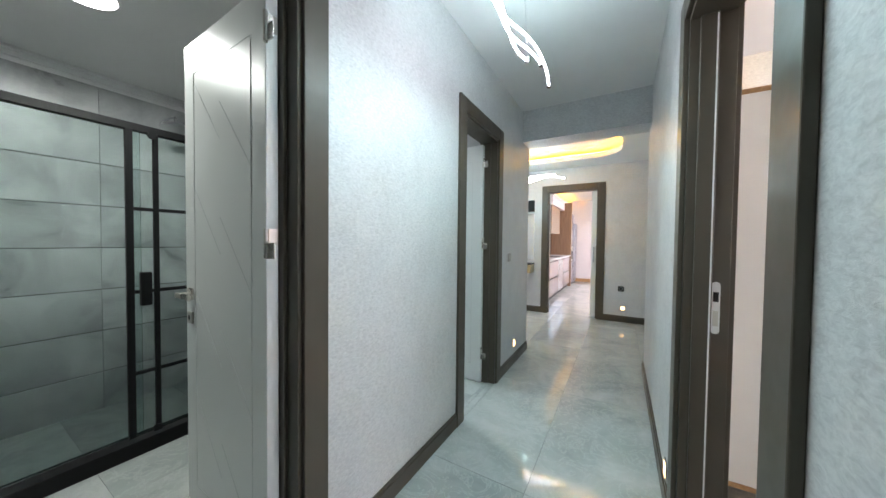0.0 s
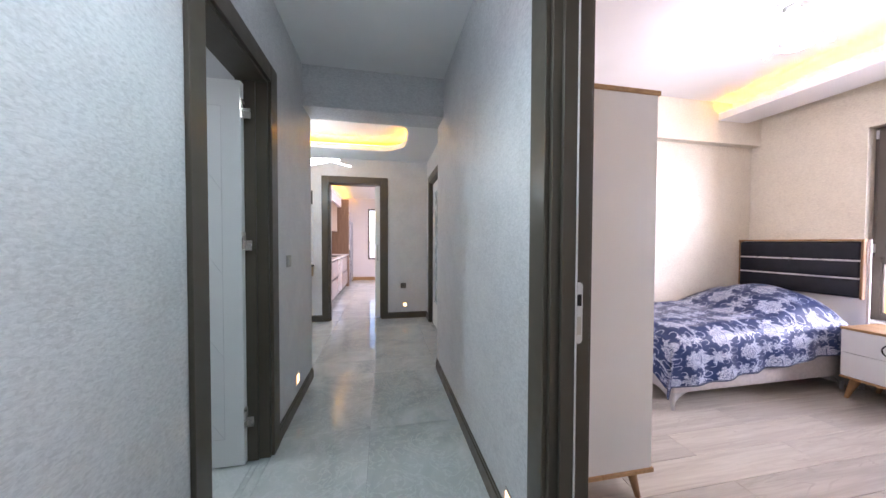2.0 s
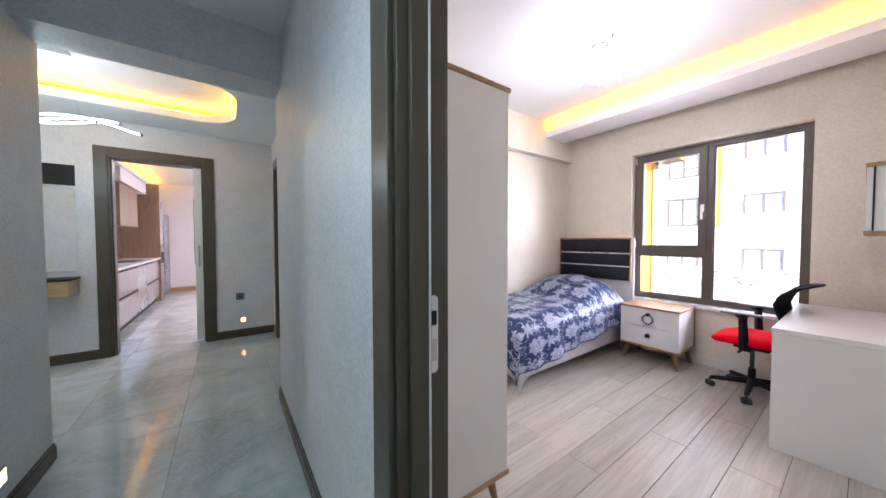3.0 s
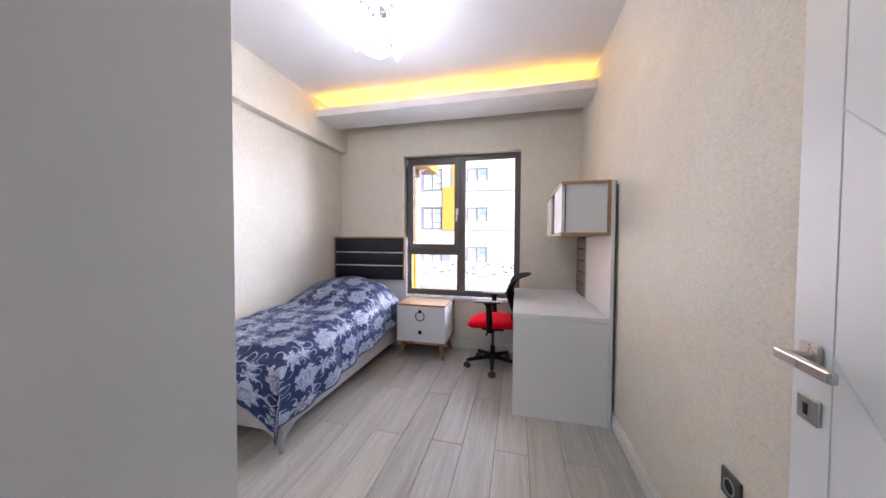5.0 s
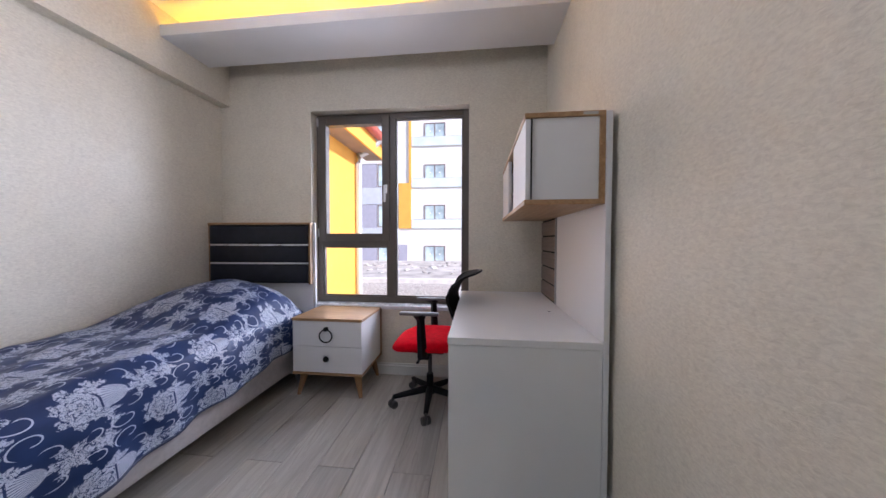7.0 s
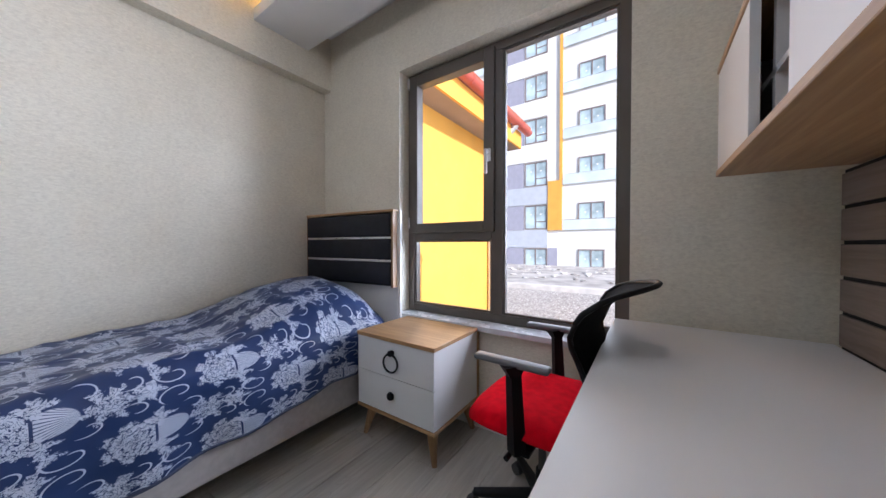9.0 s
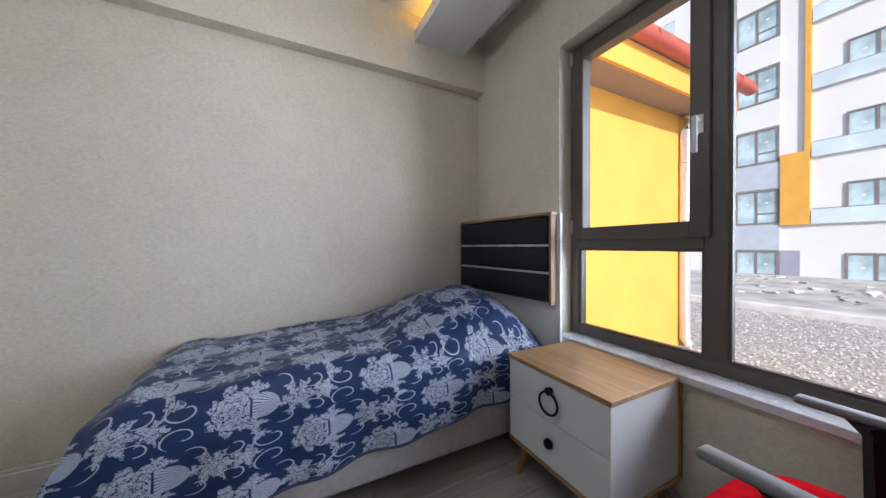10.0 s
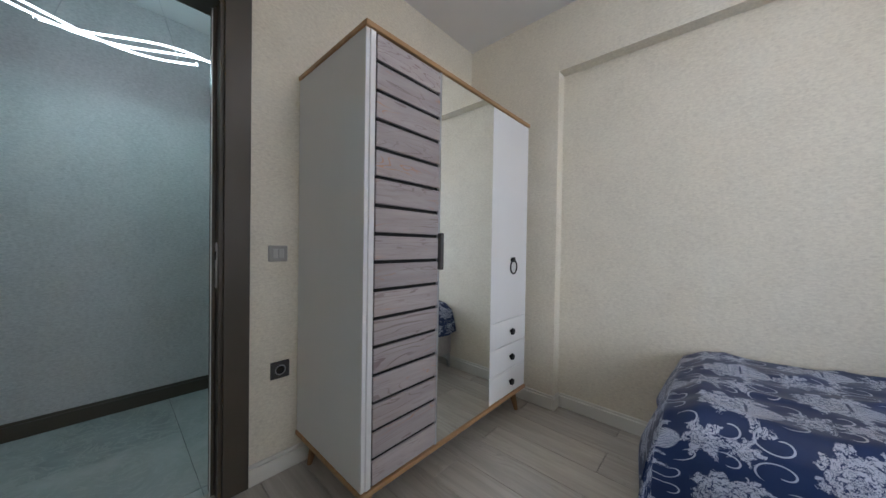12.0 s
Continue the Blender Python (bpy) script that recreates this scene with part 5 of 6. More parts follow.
c = thing("bath_cabinet", "low dark cabinet with a white basin behind the bathroom door", "cabinet", (-0.62, 3.72, 0))
part("body", boxed(-0.95, 3.50, 0.10, -0.32, 3.93, 0.62, 0.004), ANTHRACITE, c)
part("basin", boxed(-0.96, 3.49, 0.62, -0.31, 3.94, 0.78, 0.02, 3), DOOR_WHITE, c, "white basin", smooth=40)
part("plinth", boxed(-0.92, 3.55, 0.0, -0.35, 3.92, 0.10), BLACK, c)


# ---- lobby and kitchen things ----
m_ = thing("wall_mirror", "tall frameless mirror with a black band on top", "mirror", (-0.85, LOB_N, 1.5))
part("glass", boxed(-1.20, LOB_N - 0.012, 0.94, -0.51, LOB_N - 0.002, 1.775, 0.001), MIRROR, m_)
part("band", boxed(-1.20, LOB_N - 0.014, 1.81, -0.51, LOB_N - 0.001, 2.015, 0.001), BLACK, m_, "glossy black band")
c = thing("wall_console", "floating oak console drawer with a black top", "console", (-0.85, LOB_N - 0.14, 0.7))
part("body", boxed(-1.25, LOB_N - 0.27, 0.715, -0.505, LOB_N - 0.002, 0.862, 0.003), wood("light_oak", (0.52, 0.37, 0.18), (0.40, 0.27, 0.12), axis=0), c, "light oak drawer body")
part("top", boxed(-1.26, LOB_N - 0.28, 0.862, -0.495, LOB_N - 0.002, 0.885, 0.002), BLACK, c, "black top board")

KITCHEN_GREY = plain("glossy_lilac_grey", (0.42, 0.37, 0.38), 0.12, vary=0.03)
QUARTZ = plain("white_quartz", (0.74, 0.73, 0.73), 0.2)
KWOOD = wood("kitchen_walnut", (0.30, 0.19, 0.12), (0.19, 0.115, 0.07), axis=2)


def kitchen():
    face, back = -0.42, -0.948
    y = LOB_N + 0.28
    for k in range(6):
        u = thing("base_cabinet", "steel-fronted dishwasher unit under the worktop" if k == 3 else "glossy lilac-grey kitchen base cabinet under the worktop", "cabinet", ((face + back) / 2, y + 0.29, 0), group="kitchen base cabinets")
        part("plinth", boxed(back, y, 0, face - 0.06, y + 0.58, 0.10), BLACK, u)
        # body coloured near-black for the shade between the fronts
        part("body", boxed(back, y, 0.10, face - 0.022, y + 0.58, 0.86), DARK_GAP, u)
        for z0, z1 in ((0.105, 0.45), (0.49, 0.825)) if k != 3 else ((0.105, 0.825),):
            part("drawer" if k != 3 else "door", boxed(face - 0.02, y + 0.002, z0, face, y + 0.578, z1, 0.002), KITCHEN_GREY if k != 3 else SILVER, u)
        y += 0.585
    whole("worktop", boxed(back, LOB_N + 0.26, 0.862, face + 0.03, y - 0.004, 0.900, 0.004), QUARTZ, "white quartz kitchen worktop", "worktop")
    whole("backsplash", boxed(back, 9.95, 0.90, back + 0.012, y - 0.004, 2.38), plain("brown_glass_splashback", (0.15, 0.11, 0.09), 0.12), "glossy brown splashback behind the worktop", "splashback", kind="structure")
    whole("cooktop", boxed(-0.88, 10.15, 0.900, -0.48, 10.75, 0.908, 0.003), BLACK, "black glass cooktop set in the worktop", "cooktop")
    u = thing("wall_cabinet", "walnut kitchen wall cabinet", "cabinet", (-0.78, 10.4, 1.49), group="kitchen wall cabinets")
    part("body", boxed(back, 9.97, 1.49, -0.62, 11.10, 2.16, 0.002), KWOOD, u)
    for a in (9.972, 10.537):
        part("door", boxed(-0.62, a, 1.493, -0.60, a + 0.561, 2.157, 0.002), KWOOD, u)
    u = thing("tall_cabinet", "tall walnut kitchen cabinet panel reaching near the ceiling", "cabinet", ((face + back) / 2, y + 0.05, 0))
    part("panel", boxed(back, y, 0, face + 0.035, y + 0.06, 2.398, 0.002), KWOOD, u)
    part("bridge", boxed(back, 9.95, 2.18, -0.58, y, 2.398, 0.002), KITCHEN_PAPER, u, "pale bulkhead over the cabinets")
    slab("ceiling_kitchen_drop", -0.95, LOB_N + 0.20, 2.40, -0.55, 13.1, 2.45, WHITE_PAINT, "white dropped kitchen ceiling strip over the cabinets", "ceiling")
    whole("cove_light_strip", boxed(-0.66, LOB_N + 0.25, 2.452, -0.64, 13.05, 2.462), LED_COVE, "amber light strip hidden above the kitchen soffit", "light strip")
    u = thing("oven_cabinet", "tall grey cabinet with a built-in steel oven", "cabinet", ((face + back) / 2, y + 0.36, 0))
    part("body", boxed(back, y + 0.062, 0.0, face - 0.02, y + 0.66, 2.12, 0.002), KITCHEN_GREY, u)
    part("oven", boxed(face - 0.02, y + 0.07, 0.72, face, y + 0.65, 1.14, 0.004), STEEL, u, "steel oven front")
    part("oven_window", boxed(face, y + 0.12, 0.76, face + 0.003, y + 0.60, 1.00), BLACK, u)
    part("oven_handle", rod(bmesh.new(), (face + 0.03, y + 0.10, 1.03), (face + 0.03, y + 0.62, 1.03), 0.008), STEEL, u)
    part("door", boxed(face - 0.02, y + 0.065, 0.10, face, y + 0.655, 0.70, 0.002), KITCHEN_GREY, u)
    part("door", boxed(face - 0.02, y + 0.065, 1.16, face, y + 0.655, 2.11, 0.002), KITCHEN_GREY, u)
    f = thing("fridge", "tall blue-grey fridge at the end of the kitchen run", "fridge", ((face + back) / 2, y + 1.0, 0))
    part("body", boxed(back, y + 0.68, 0.02, face - 0.03, y + 1.34, 1.86, 0.01, 2), plain("blue_grey_steel", (0.36, 0.37, 0.42), 0.3, 0.5), f, smooth=40)
    for z0, z1 in ((0.04, 0.66), (0.67, 1.85)):
        part("door", boxed(face - 0.03, y + 0.684, z0, face + 0.02, y + 1.336, z1, 0.008, 2), plain("fridge_door", (0.36, 0.37, 0.42), 0.3, 0.5), f, smooth=40)
    t = thing("kitchen_tap", "curved chrome kitchen tap on the worktop", "tap", (-0.84, 9.55, 0.90))
    pts = [(-0.84, 9.55, 0.90), (-0.84, 9.55, 1.12), (-0.80, 9.55, 1.20), (-0.72, 9.55, 1.21), (-0.67, 9.55, 1.15)]
    part("spout", tube_along(bmesh.new(), pts, 0.011), CHROME, t, smooth=60)
    l = thing("kitchen_ceiling_lamp", "broad glowing crystal ceiling lamp in the kitchen", "lamp", (0.75, 11.2, 2.62))
    part("plate", boxed(0.45, 10.9, 2.60, 1.05, 11.5, 2.62, 0.004), CHROME, l)
    for i in range(5):
        for j in range(5):
            part("crystal", rod(bmesh.new(), (0.51 + 0.12 * i, 10.96 + 0.12 * j, 2.60), (0.51 + 0.12 * i, 10.96 + 0.12 * j, 2.53), 0.02, 0.012, 8), LED_WHITE, l)
    for name, box_, pane in (("window_2", (0.06, 13.16, 0.66, 0.95, 13.22, 2.30), "y"), ("window_3", (-1.05, 8.9, 1.05, -1.0, 9.9, 2.1), "x"), ("window_4", (LOB_W - 0.10, 6.35, 0.95, LOB_W - 0.04, 7.35, 2.15), "x")):
        w = thing(name, "brown framed window with clear glass", "window", box_[:3], kind="structure")
        x0, y0, z0, x1, y1, z1 = box_
        t = 0.05
        bm = bmesh.new()
        if pane == "y":
            for q in ((x0, z0, x0 + t, z1), (x1 - t, z0, x1, z1), (x0 + t, z0, x1 - t, z0 + t), (x0 + t, z1 - t, x1 - t, z1)):
                box(bm, q[0], y0, q[1], q[2], y1, q[3])
            g = boxed(x0 + t, y0 + 0.025, z0 + t, x1 - t, y0 + 0.03, z1 - t)
        else:
            for q in ((y0, z0, y0 + t, z1), (y1 - t, z0, y1, z1), (y0 + t, z0, y1 - t, z0 + t), (y0 + t, z1 - t, y1 - t, z1)):
                box(bm, x0, q[0], q[1], x1, q[2], q[3])
            g = boxed(x0 + 0.02, y0 + t, z0 + t, x0 + 0.025, y1 - t, z1 - t)
        part("frame", bm, PVC, w)
        part("pane", g, GLASS, w).visible_shadow = False


kitchen()

# ---- outside ----
GROUND_Z = -0.40
SOIL = plain("dry_ground", (0.46, 0.44, 0.42), 0.95, vary=0.25, scale=1.2, fine=0.6)
YELLOW = plain("yellow_render", (0.80, 0.41, 0.075), 0.85, vary=0.05, scale=2.0, fine=0.5)
TAN = plain("tan_soffit", (0.34, 0.26, 0.20), 0.85, vary=0.06)
GUTTER_RED = plain("red_gutter", (0.50, 0.10, 0.07), 0.35)
ZINC = plain("zinc_pipe", (0.60, 0.61, 0.63), 0.35, 0.5)
RENDER_WHITE = plain("white_facade", (0.80, 0.79, 0.76), 0.9, vary=0.03, scale=0.4)
# cladding, far panes and far frames are lightened: distance haze put into their colours
FACADE_GREY = plain("lilac_grey_cladding", (0.38, 0.38, 0.46), 0.7, vary=0.05)
SPANDREL = plain("pale_blue_spandrel", (0.52, 0.56, 0.62), 0.7, vary=0.04)
FAR_GLASS = plain("hazy_far_glass", (0.48, 0.60, 0.64), 0.08, vary=0.3, scale=1.2, fine=0)
BALCONY_GLASS = plain("balcony_glass", (0.68, 0.77, 0.80), 0.15, vary=0.1, scale=0.6, fine=0)
FAR_FRAME = plain("hazy_far_frame", (0.26, 0.21, 0.20), 0.5)
CONCRETE = plain("pale_concrete", (0.68, 0.67, 0.66), 0.9, vary=0.12)

whole("ground", boxed(-300, -300, GROUND_Z - 0.3, 600, 300, GROUND_Z - 0.02), SOIL, "dry bare ground around the buildings", "ground", kind="structure")
whole("gravel_terrace", boxed(4.84, -6, GROUND_Z - 0.02, 12.7, 30, GROUND_Z), plain("gravel_bed", (0.40, 0.38, 0.36), 0.95, vary=0.35, scale=26, fine=0.8), "pale gravel terrace outside the window", "ground", kind="structure")
whole("kerb", boxed(12.7, -6, GROUND_Z - 0.02, 13.0, 30, GROUND_Z + 0.16, 0.02), CONCRETE, "pale concrete kerb along the gravel", "kerb", kind="structure")


def gravel():
    rng = random.Random(4)
    verts, faces = [], []
    base = [(1, 0, 0), (-1, 0, 0), (0, 1, 0), (0, -1, 0), (0, 0, 1), (0, 0, -1)]
    tri = [(0, 2, 4), (2, 1, 4), (1, 3, 4), (3, 0, 4), (2, 0, 5), (1, 2, 5), (3, 1, 5), (0, 3, 5)]
    for _ in range(15000):
        x, y = 5.6 + 7.0 * rng.random() ** 0.8, 1.5 + 8.5 * rng.random()
        if y > 5.9 and x < 8.9:
            continue
        s = rng.uniform(0.010, 0.024)
        a = rng.uniform(0, 6.28)
        k = len(verts)
        for p in base:
            q = (p[0] * s * rng.uniform(0.8, 1.3), p[1] * s * rng.uniform(0.7, 1.1), p[2] * s * rng.uniform(0.5, 0.8))
            verts.append((x + q[0] * math.cos(a) - q[1] * math.sin(a), y + q[0] * math.sin(a) + q[1] * math.cos(a), GROUND_Z + s * 0.3 + q[2]))
        faces += [tuple(k + i for i in f) for f in tri]
    me = bpy.data.meshes.new("gravel")
    me.from_pydata(verts, [], faces)
    mat, nt, b = material("pebbles", (0.5, 0.48, 0.45), 0.9)
    geo = nt.nodes.new("ShaderNodeNewGeometry")
    nt.links.new(ramp(nt, geo.outputs["Random Per Island"], (0.0, (0.34, 0.32, 0.31)), (0.5, (0.54, 0.52, 0.50)), (1.0, (0.72, 0.71, 0.70))), b.inputs["Base Color"])
    me.materials.append(mat)
    tagged(new("gravel", me), "loose pale pebbles on the terrace", "gravel", kind="stuff")
    # small weeds beside the window
    verts, faces = [], []
    for _ in range(260):
        cx, cy = rng.gauss(6.6, 0.35), rng.gauss(5.2, 0.25)
        a, h = rng.uniform(0, 6.28), rng.uniform(0.03, 0.10)
        k = len(verts)
        w = rng.uniform(0.008, 0.018)
        dx, dy = math.cos(a), math.sin(a)
        verts += [(cx - dy * w, cy + dx * w, GROUND_Z), (cx + dy * w, cy - dx * w, GROUND_Z), (cx + dx * h * 0.5 + dy * w, cy + dy * h * 0.5 - dx * w, GROUND_Z + h * 0.7), (cx + dx * h, cy + dy * h, GROUND_Z + h)]
        faces += [(k, k + 1, k + 2), (k, k + 2, k + 3)]
    me = bpy.data.meshes.new("weeds")
    me.from_pydata(verts, [], faces)
    me.materials.append(plain("weed_green", (0.07, 0.13, 0.03), 0.7, vary=0.3, scale=20))
    tagged(new("weeds", me), "small green weeds growing in the gravel", "weeds", kind="stuff")
    # rubble between kerb and building
    verts, faces = [], []
    cube = [(-1, -1, -1), (1, -1, -1), (1, 1, -1), (-1, 1, -1), (-1, -1, 1), (1, -1, 1), (1, 1, 1), (-1, 1, 1)]
    quad = [(0, 1, 5, 4), (1, 2, 6, 5), (2, 3, 7, 6), (3, 0, 4, 7), (4, 5, 6, 7)]
    for _ in range(220):
        x, y, s = rng.uniform(15.5, 23.5), rng.uniform(-4, 16), rng.uniform(0.04, 0.13)
        a = rng.uniform(0, 6.28)
        k = len(verts)
        for p in cube:
            q = (p[0] * s * rng.uniform(0.6, 1.6), p[1] * s * rng.uniform(0.5, 1.6), p[2] * s * rng.uniform(0.15, 0.45))
            verts.append((x + q[0] * math.cos(a) - q[1] * math.sin(a), y + q[0] * math.sin(a) + q[1] * math.cos(a), GROUND_Z + q[2] + s * 0.2))
        faces += [tuple(k + i for i in f) for f in quad]
    me = bpy.data.meshes.new("rubble")
    me.from_pydata(verts, [], faces)
    me.materials.append(mat)
    tagged(new("rubble", me), "broken pale building rubble beyond the kerb", "rubble", kind="stuff")


gravel()


def yellow_wing():
    h = thing("house_wing", "yellow rendered wing with tan eaves and a red gutter", "building", (6.9, 7.5, GROUND_Z))
    part("wall", boxed(4.85, 6.04, GROUND_Z - 0.1, 8.56, 11.0, 3.05), YELLOW, h, "sunlit yellow rendered wall")
    part("soffit", boxed(4.85, 5.66, 3.00, 9.08, 6.04, 3.04), TAN, h, "tan eaves soffit")
    part("fascia", boxed(4.85, 5.62, 3.00, 9.08, 5.66, 3.31), YELLOW, h, "yellow fascia board")
    bm = bmesh.new()
    n = 10
    for i in range(n):
        a0, a1 = math.pi + math.pi * i / n, math.pi + math.pi * (i + 1) / n
        for r0, r1 in ((0.075, 0.080),):
            vs = [bm.verts.new((x, 5.545 + r * math.cos(a), 3.38 + r * math.sin(a))) for x, r, a in ((4.98, r1, a0), (9.30, r1, a0), (9.30, r1, a1), (4.98, r1, a1))]
            bm.faces.new(vs)
    bmesh.ops.remove_doubles(bm, verts=bm.verts, dist=1e-5)
    bmesh.ops.solidify(bm, geom=bm.faces[:], thickness=0.006)
    g = part("gutter", bm, GUTTER_RED, h, "red half-round gutter", smooth=40)
    for x in (5.8, 6.8, 7.8, 8.8):
        part("bracket", ring(bmesh.new(), (x, 5.545, 3.38), (1, 0, 0), 0.086, 0.008, 14, 6, math.pi / 2, math.pi), GUTTER_RED, g)
    bm = bmesh.new()
    vs = [bm.verts.new(p) for p in ((4.98, 5.48, 3.39), (9.25, 5.48, 3.39), (9.25, 8.6, 4.9), (4.98, 8.6, 4.9), (4.98, 5.48, 3.45), (9.25, 5.48, 3.45), (9.25, 8.6, 4.96), (4.98, 8.6, 4.96))]
    for f in ((3, 2, 1, 0), (4, 5, 6, 7), (0, 1, 5, 4), (1, 2, 6, 5), (2, 3, 7, 6), (3, 0, 4, 7)):
        bm.faces.new([vs[i] for i in f])
    part("roof", bm, plain("red_roof_tile", (0.42, 0.13, 0.08), 0.75, vary=0.2, scale=6), h, "red tiled roof slope")
    pipe = part("downpipe", tube_along(bmesh.new(), [(8.62, 5.56, 3.33), (8.54, 5.75, 3.10), (8.42, 5.96, 2.93), (8.42, 5.97, 2.75), (8.42, 5.97, 0.2), (8.42, 5.97, GROUND_Z + 0.12), (8.42, 5.90, GROUND_Z + 0.02)], 0.068, 14), ZINC, h, "zinc downpipe", smooth=60)
    for z in (1.0, 2.3):
        part("clip", ring(bmesh.new(), (8.42, 5.97, z), (0, 0, 1), 0.071, 0.010, 18, 6), ZINC, pipe)


yellow_wing()


def apartment_block():
    x = 25.0
    h = thing("apartment_building", "white apartment block with grey bays, yellow strips and glass balconies", "building", (x + 5, 6, GROUND_Z))
    part("wall", boxed(x, -34, GROUND_Z - 0.1, x + 12, 33, 19.2), RENDER_WHITE, h, "white rendered facade")
    part("parapet", boxed(x - 0.15, -34.2, 19.2, x + 12, 33.2, 19.8), RENDER_WHITE, h)
    part("base_wall", boxed(x - 0.9, -34, GROUND_Z - 0.1, x - 0.004, 33, GROUND_Z - 0.55 + 0.35), CONCRETE, h, "pale concrete plinth")
    frame_mesh, glass_mesh = {}, {}
    sticker = mesh_of("sticker", boxed(0, -0.06, -0.05, 0.004, 0.06, 0.05), DOOR_WHITE)

    def window(y0, z0, w, hh, panes, d=0.0):
        key = (round(w, 2), round(hh, 2), panes)
        if key not in frame_mesh:
            bm = bmesh.new()
            t = 0.07
            for q in ((0, 0, t, hh), (w - t, 0, w, hh), (t, 0, w - t, t), (t, hh - t, w - t, hh)):
                box(bm, -0.06, q[0], q[1], 0.0, q[2], q[3])
            for k in range(1, panes):
                box(bm, -0.05, w * k / panes - 0.04, t, 0.0, w * k / panes + 0.04, hh - t)
            if panes == 2 and hh < 1.8:
                box(bm, -0.05, t, 0.50, 0.0, w / 2, 0.56)
            frame_mesh[key] = mesh_of("frame", bm, FAR_FRAME)
            glass_mesh[key] = mesh_of("pane", boxed(-0.022, t, t, -0.002, w - t, hh - t), FAR_GLASS)
        f = new("window", frame_mesh[key])
        f.parent, f.matrix_parent_inverse = h, PLACE[h.name].inverted()
        f.location = (x - d, y0, z0)
        g = new("pane", glass_mesh[key])
        g.parent = f
        for q in ((0.28, 0.62), (0.72, 0.62)):
            dot = new("sticker", sticker)
            dot.parent = f
            dot.location = (-0.028, w * q[0], hh * q[1])

    for bay in range(-3, 3):
        o = 10.4 * bay
        for k in range(6):
            z = -0.95 + 3.11 * k
            if bay == 0:
                part("panel", boxed(x - 0.05, o + 11.15, z - 0.05, x - 0.004, o + 12.5, z + 1.76), FACADE_GREY, h, "lilac-grey cladding panel")
                if k:
                    part("spandrel", boxed(x - 0.08, o + 9.42, z - 1.33, x - 0.004, o + 12.5, z - 0.06), SPANDREL if k < 3 else RENDER_WHITE, h, "pale spandrel band")
                if k == 0:
                    part("panel", boxed(x - 0.05, o + 8.75, z - 0.05, x - 0.004, o + 9.40, z + 1.76), FACADE_GREY, h, "lilac-grey cladding panel")
                window(o + 9.46, z, 1.62, 1.72, 2)
            window(o + 5.82, z, 1.60, 1.68 if k < 2 else 1.62, 2)
            if k:
                part("balcony", boxed(x - 0.10, o + 3.6, z - 0.10, x - 0.066, o + 8.40, z + 0.58), BALCONY_GLASS, h, "pale glass balcony front")
                part("balcony_rail", boxed(x - 0.11, o + 3.6, z + 0.58, x - 0.06, o + 8.40, z + 0.605), FAR_FRAME if k == 1 else ZINC, h)
        part("strip", boxed(x - 0.12, o + 8.43, 5.5, x - 0.004, o + 8.62, 18.6), YELLOW, h, "narrow yellow strip")
        part("strip", boxed(x - 0.13, o + 8.45, 2.05, x - 0.004, o + 9.40, 5.5), YELLOW, h, "broad yellow block")


apartment_block()

# ---- floor pieces ----
PIECES = {}


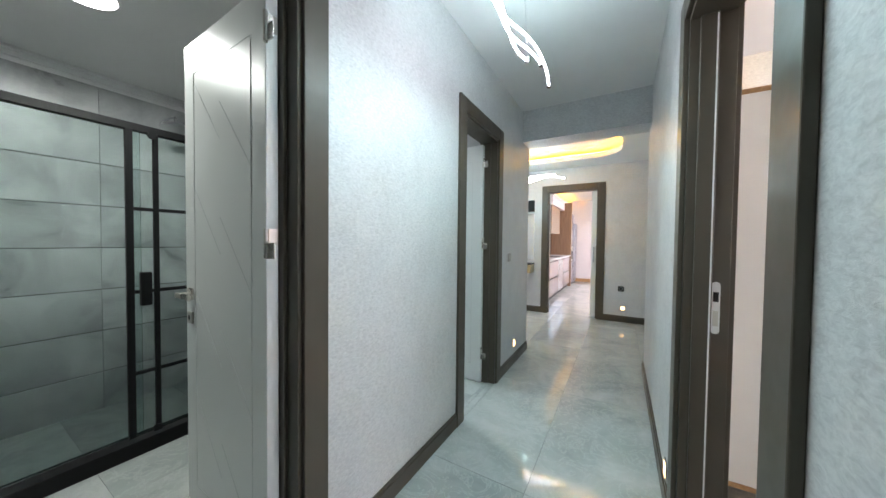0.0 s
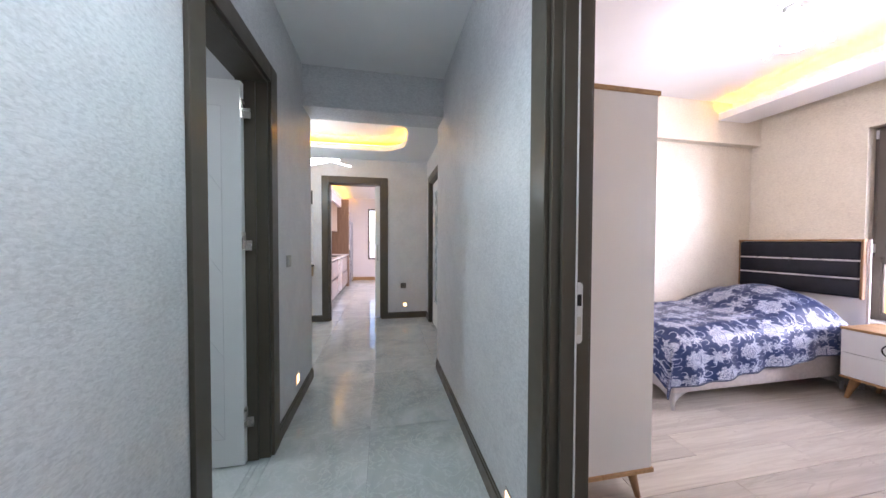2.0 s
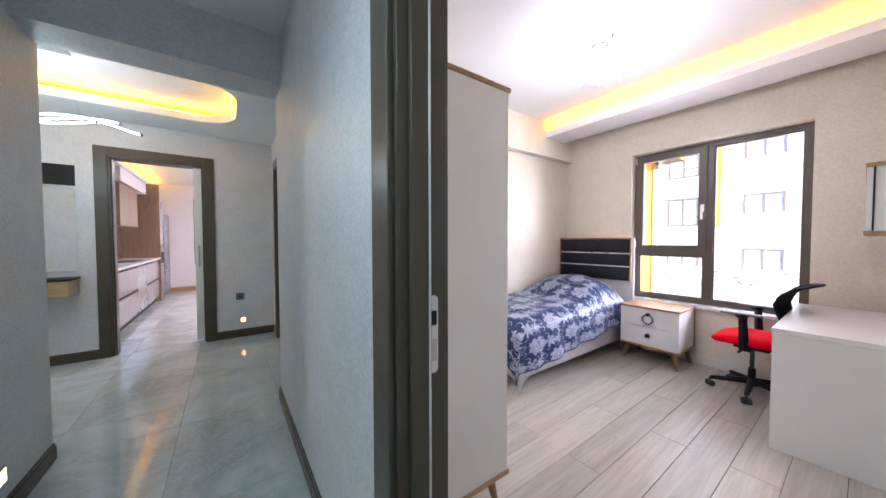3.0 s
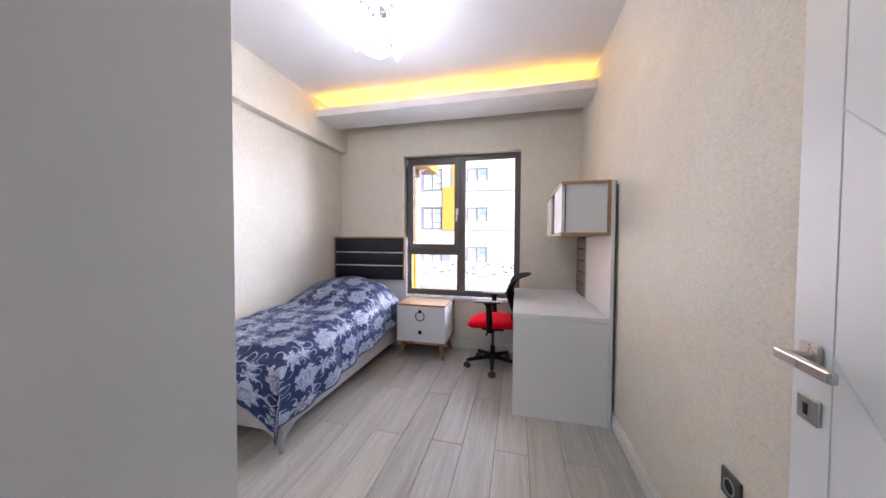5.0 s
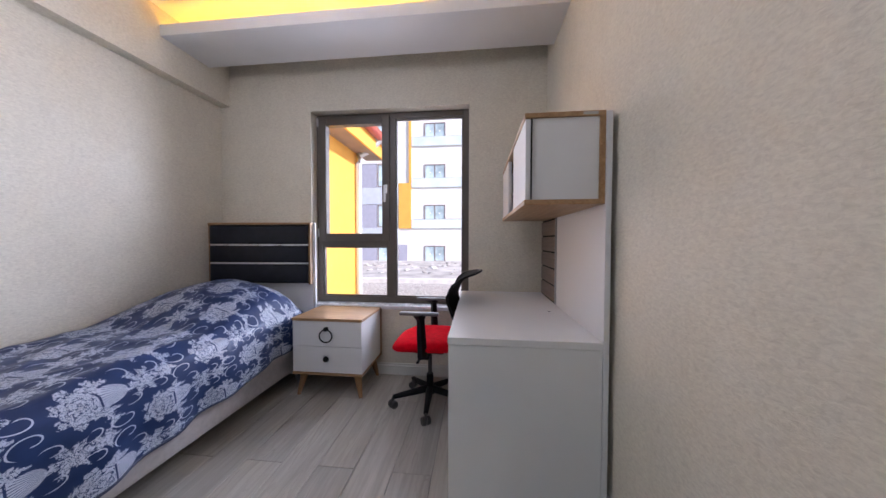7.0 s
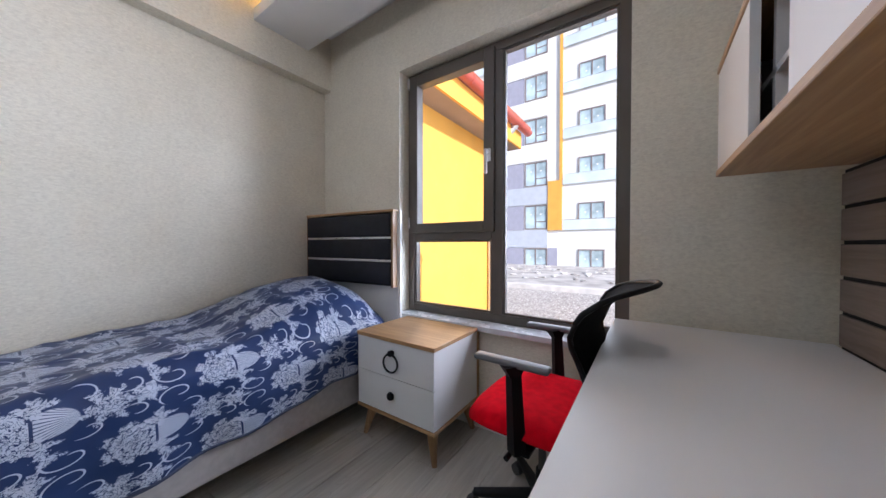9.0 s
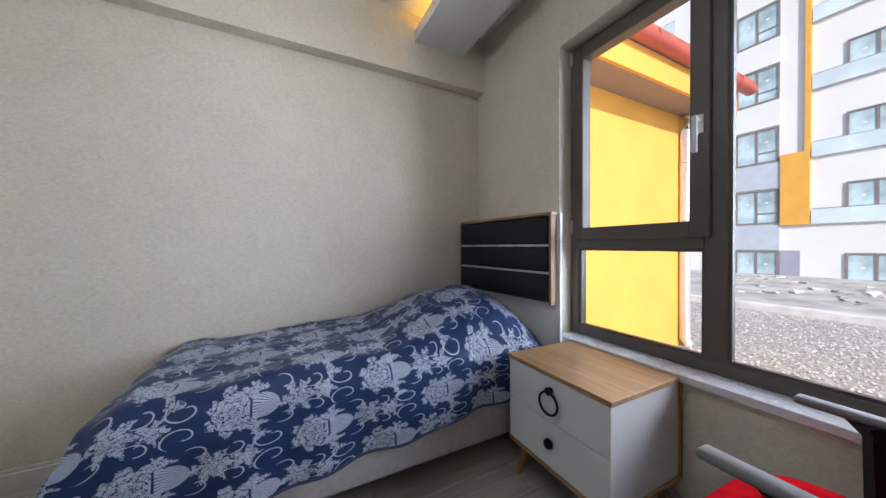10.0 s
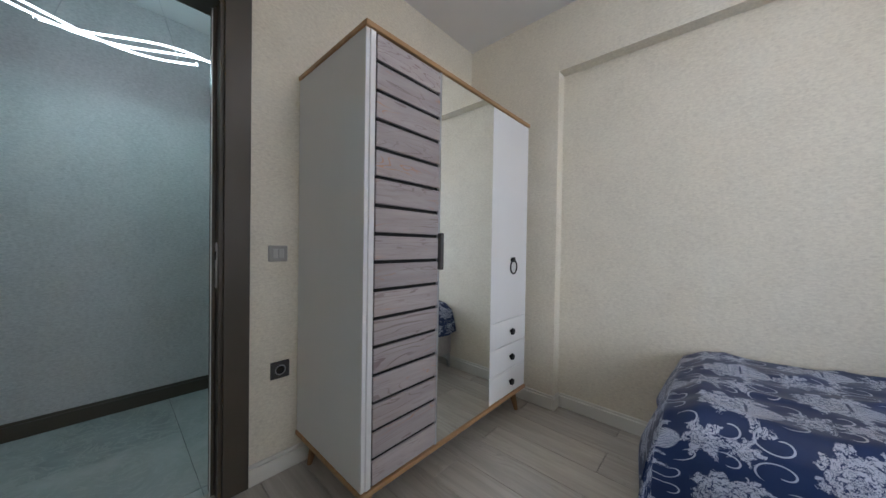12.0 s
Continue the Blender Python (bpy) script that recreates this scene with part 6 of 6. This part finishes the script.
def floor_pieces(name, label, areas, ox, oy, sx, sy, mat, piece, gap=0.0012, shift=0.0, thick=0.012, bevel=0.0012):
    """A floor of rectangular pieces: rows along x of pieces sx long and sy deep, cut to the areas; shift staggers every second row."""
    holder = thing(name, label, "floor", (0, 0, 0), kind="structure")
    for x0, y0, x1, y1 in areas:
        j = math.floor((y0 - oy) / sy)
        while oy + j * sy < y1 - 1e-6:
            q0, q1 = max(y0, oy + j * sy), min(y1, oy + (j + 1) * sy)
            start = ox + (j % 2) * shift * sx
            i = math.floor((x0 - start) / sx)
            while start + i * sx < x1 - 1e-6:
                p0, p1 = max(x0, start + i * sx), min(x1, start + (i + 1) * sx)
                w, d = round(p1 - p0 - gap, 4), round(q1 - q0 - gap, 4)
                if w > 0.01 and d > 0.01:
                    if (piece, w, d) not in PIECES:
                        PIECES[(piece, w, d)] = mesh_of(piece, boxed(-w / 2, -d / 2, -thick, w / 2, d / 2, 0, bevel), mat)
                    ob = new(piece, PIECES[(piece, w, d)])
                    ob.parent = holder
                    ob.location = ((p0 + p1) / 2, (q0 + q1) / 2, 0)
                i += 1
            j += 1


floor_pieces("floor_hall", "glossy grey marble floor tiles", [(WL, HALL_S, WR, HALL_N), (WR, 3.03, 1.12, 3.903), (-0.17, 4.24, WL, 4.90), (-0.17, 2.30, WL, 3.018), (LOB_W, HALL_N, LOB_E, LOB_N), (-0.29, LOB_N, 0.532, LOB_N + 0.2), (LOB_E, 6.77, 1.36, 7.61)], 0.46, 5.05 - 1.2, 0.6, 1.2, TILE, "tile")
floor_pieces("floor_kitchen", "glossy grey marble kitchen floor tiles", [(-0.95, LOB_N + 0.2, 2.8, 13.1)], 0.46, 5.05 - 1.2, 0.6, 1.2, TILE, "tile")
floor_pieces("floor_bath", "grey bathroom floor tiles", [(-2.42, 1.6, -0.17, 3.95), (-2.3, 4.06, -0.17, 5.80), (1.36, 6.2, 2.9, LOB_N)], 0.0, 1.6, 0.6, 0.6, TILE, "tile")
floor_pieces("floor_bedroom", "pale oak laminate planks", [(1.12, 3.03, BW, 3.903), (BW, BS, BE, BN)], 1.14, 2.8875, 1.2, 0.1925, PLANK, "plank", 0.0024, 0.533)


def bath_tiles():
    holder = bpy.data.objects["wall_bath_west"]
    cache = {}
    cuts = (1.6, 1.803, 3.003, 3.95)
    for r in range(8):
        z0, z1 = max(0.0, -0.03 + 0.303 * r), min(2.34, -0.03 + 0.303 * (r + 1))
        for a, b in zip(cuts, cuts[1:]):
            key = (round(b - a, 3), round(z1 - z0, 3))
            if key not in cache:
                cache[key] = mesh_of("tile", boxed(0, -(b - a) / 2 + 0.0015, -(z1 - z0) / 2 + 0.003, 0.009, (b - a) / 2 - 0.0015, (z1 - z0) / 2 - 0.003, 0.001), BATH_TILE)
            ob = new("tile", cache[key])
            ob.parent = holder
            ob.location = (-2.42, (a + b) / 2, (z0 + z1) / 2)


bath_tiles()
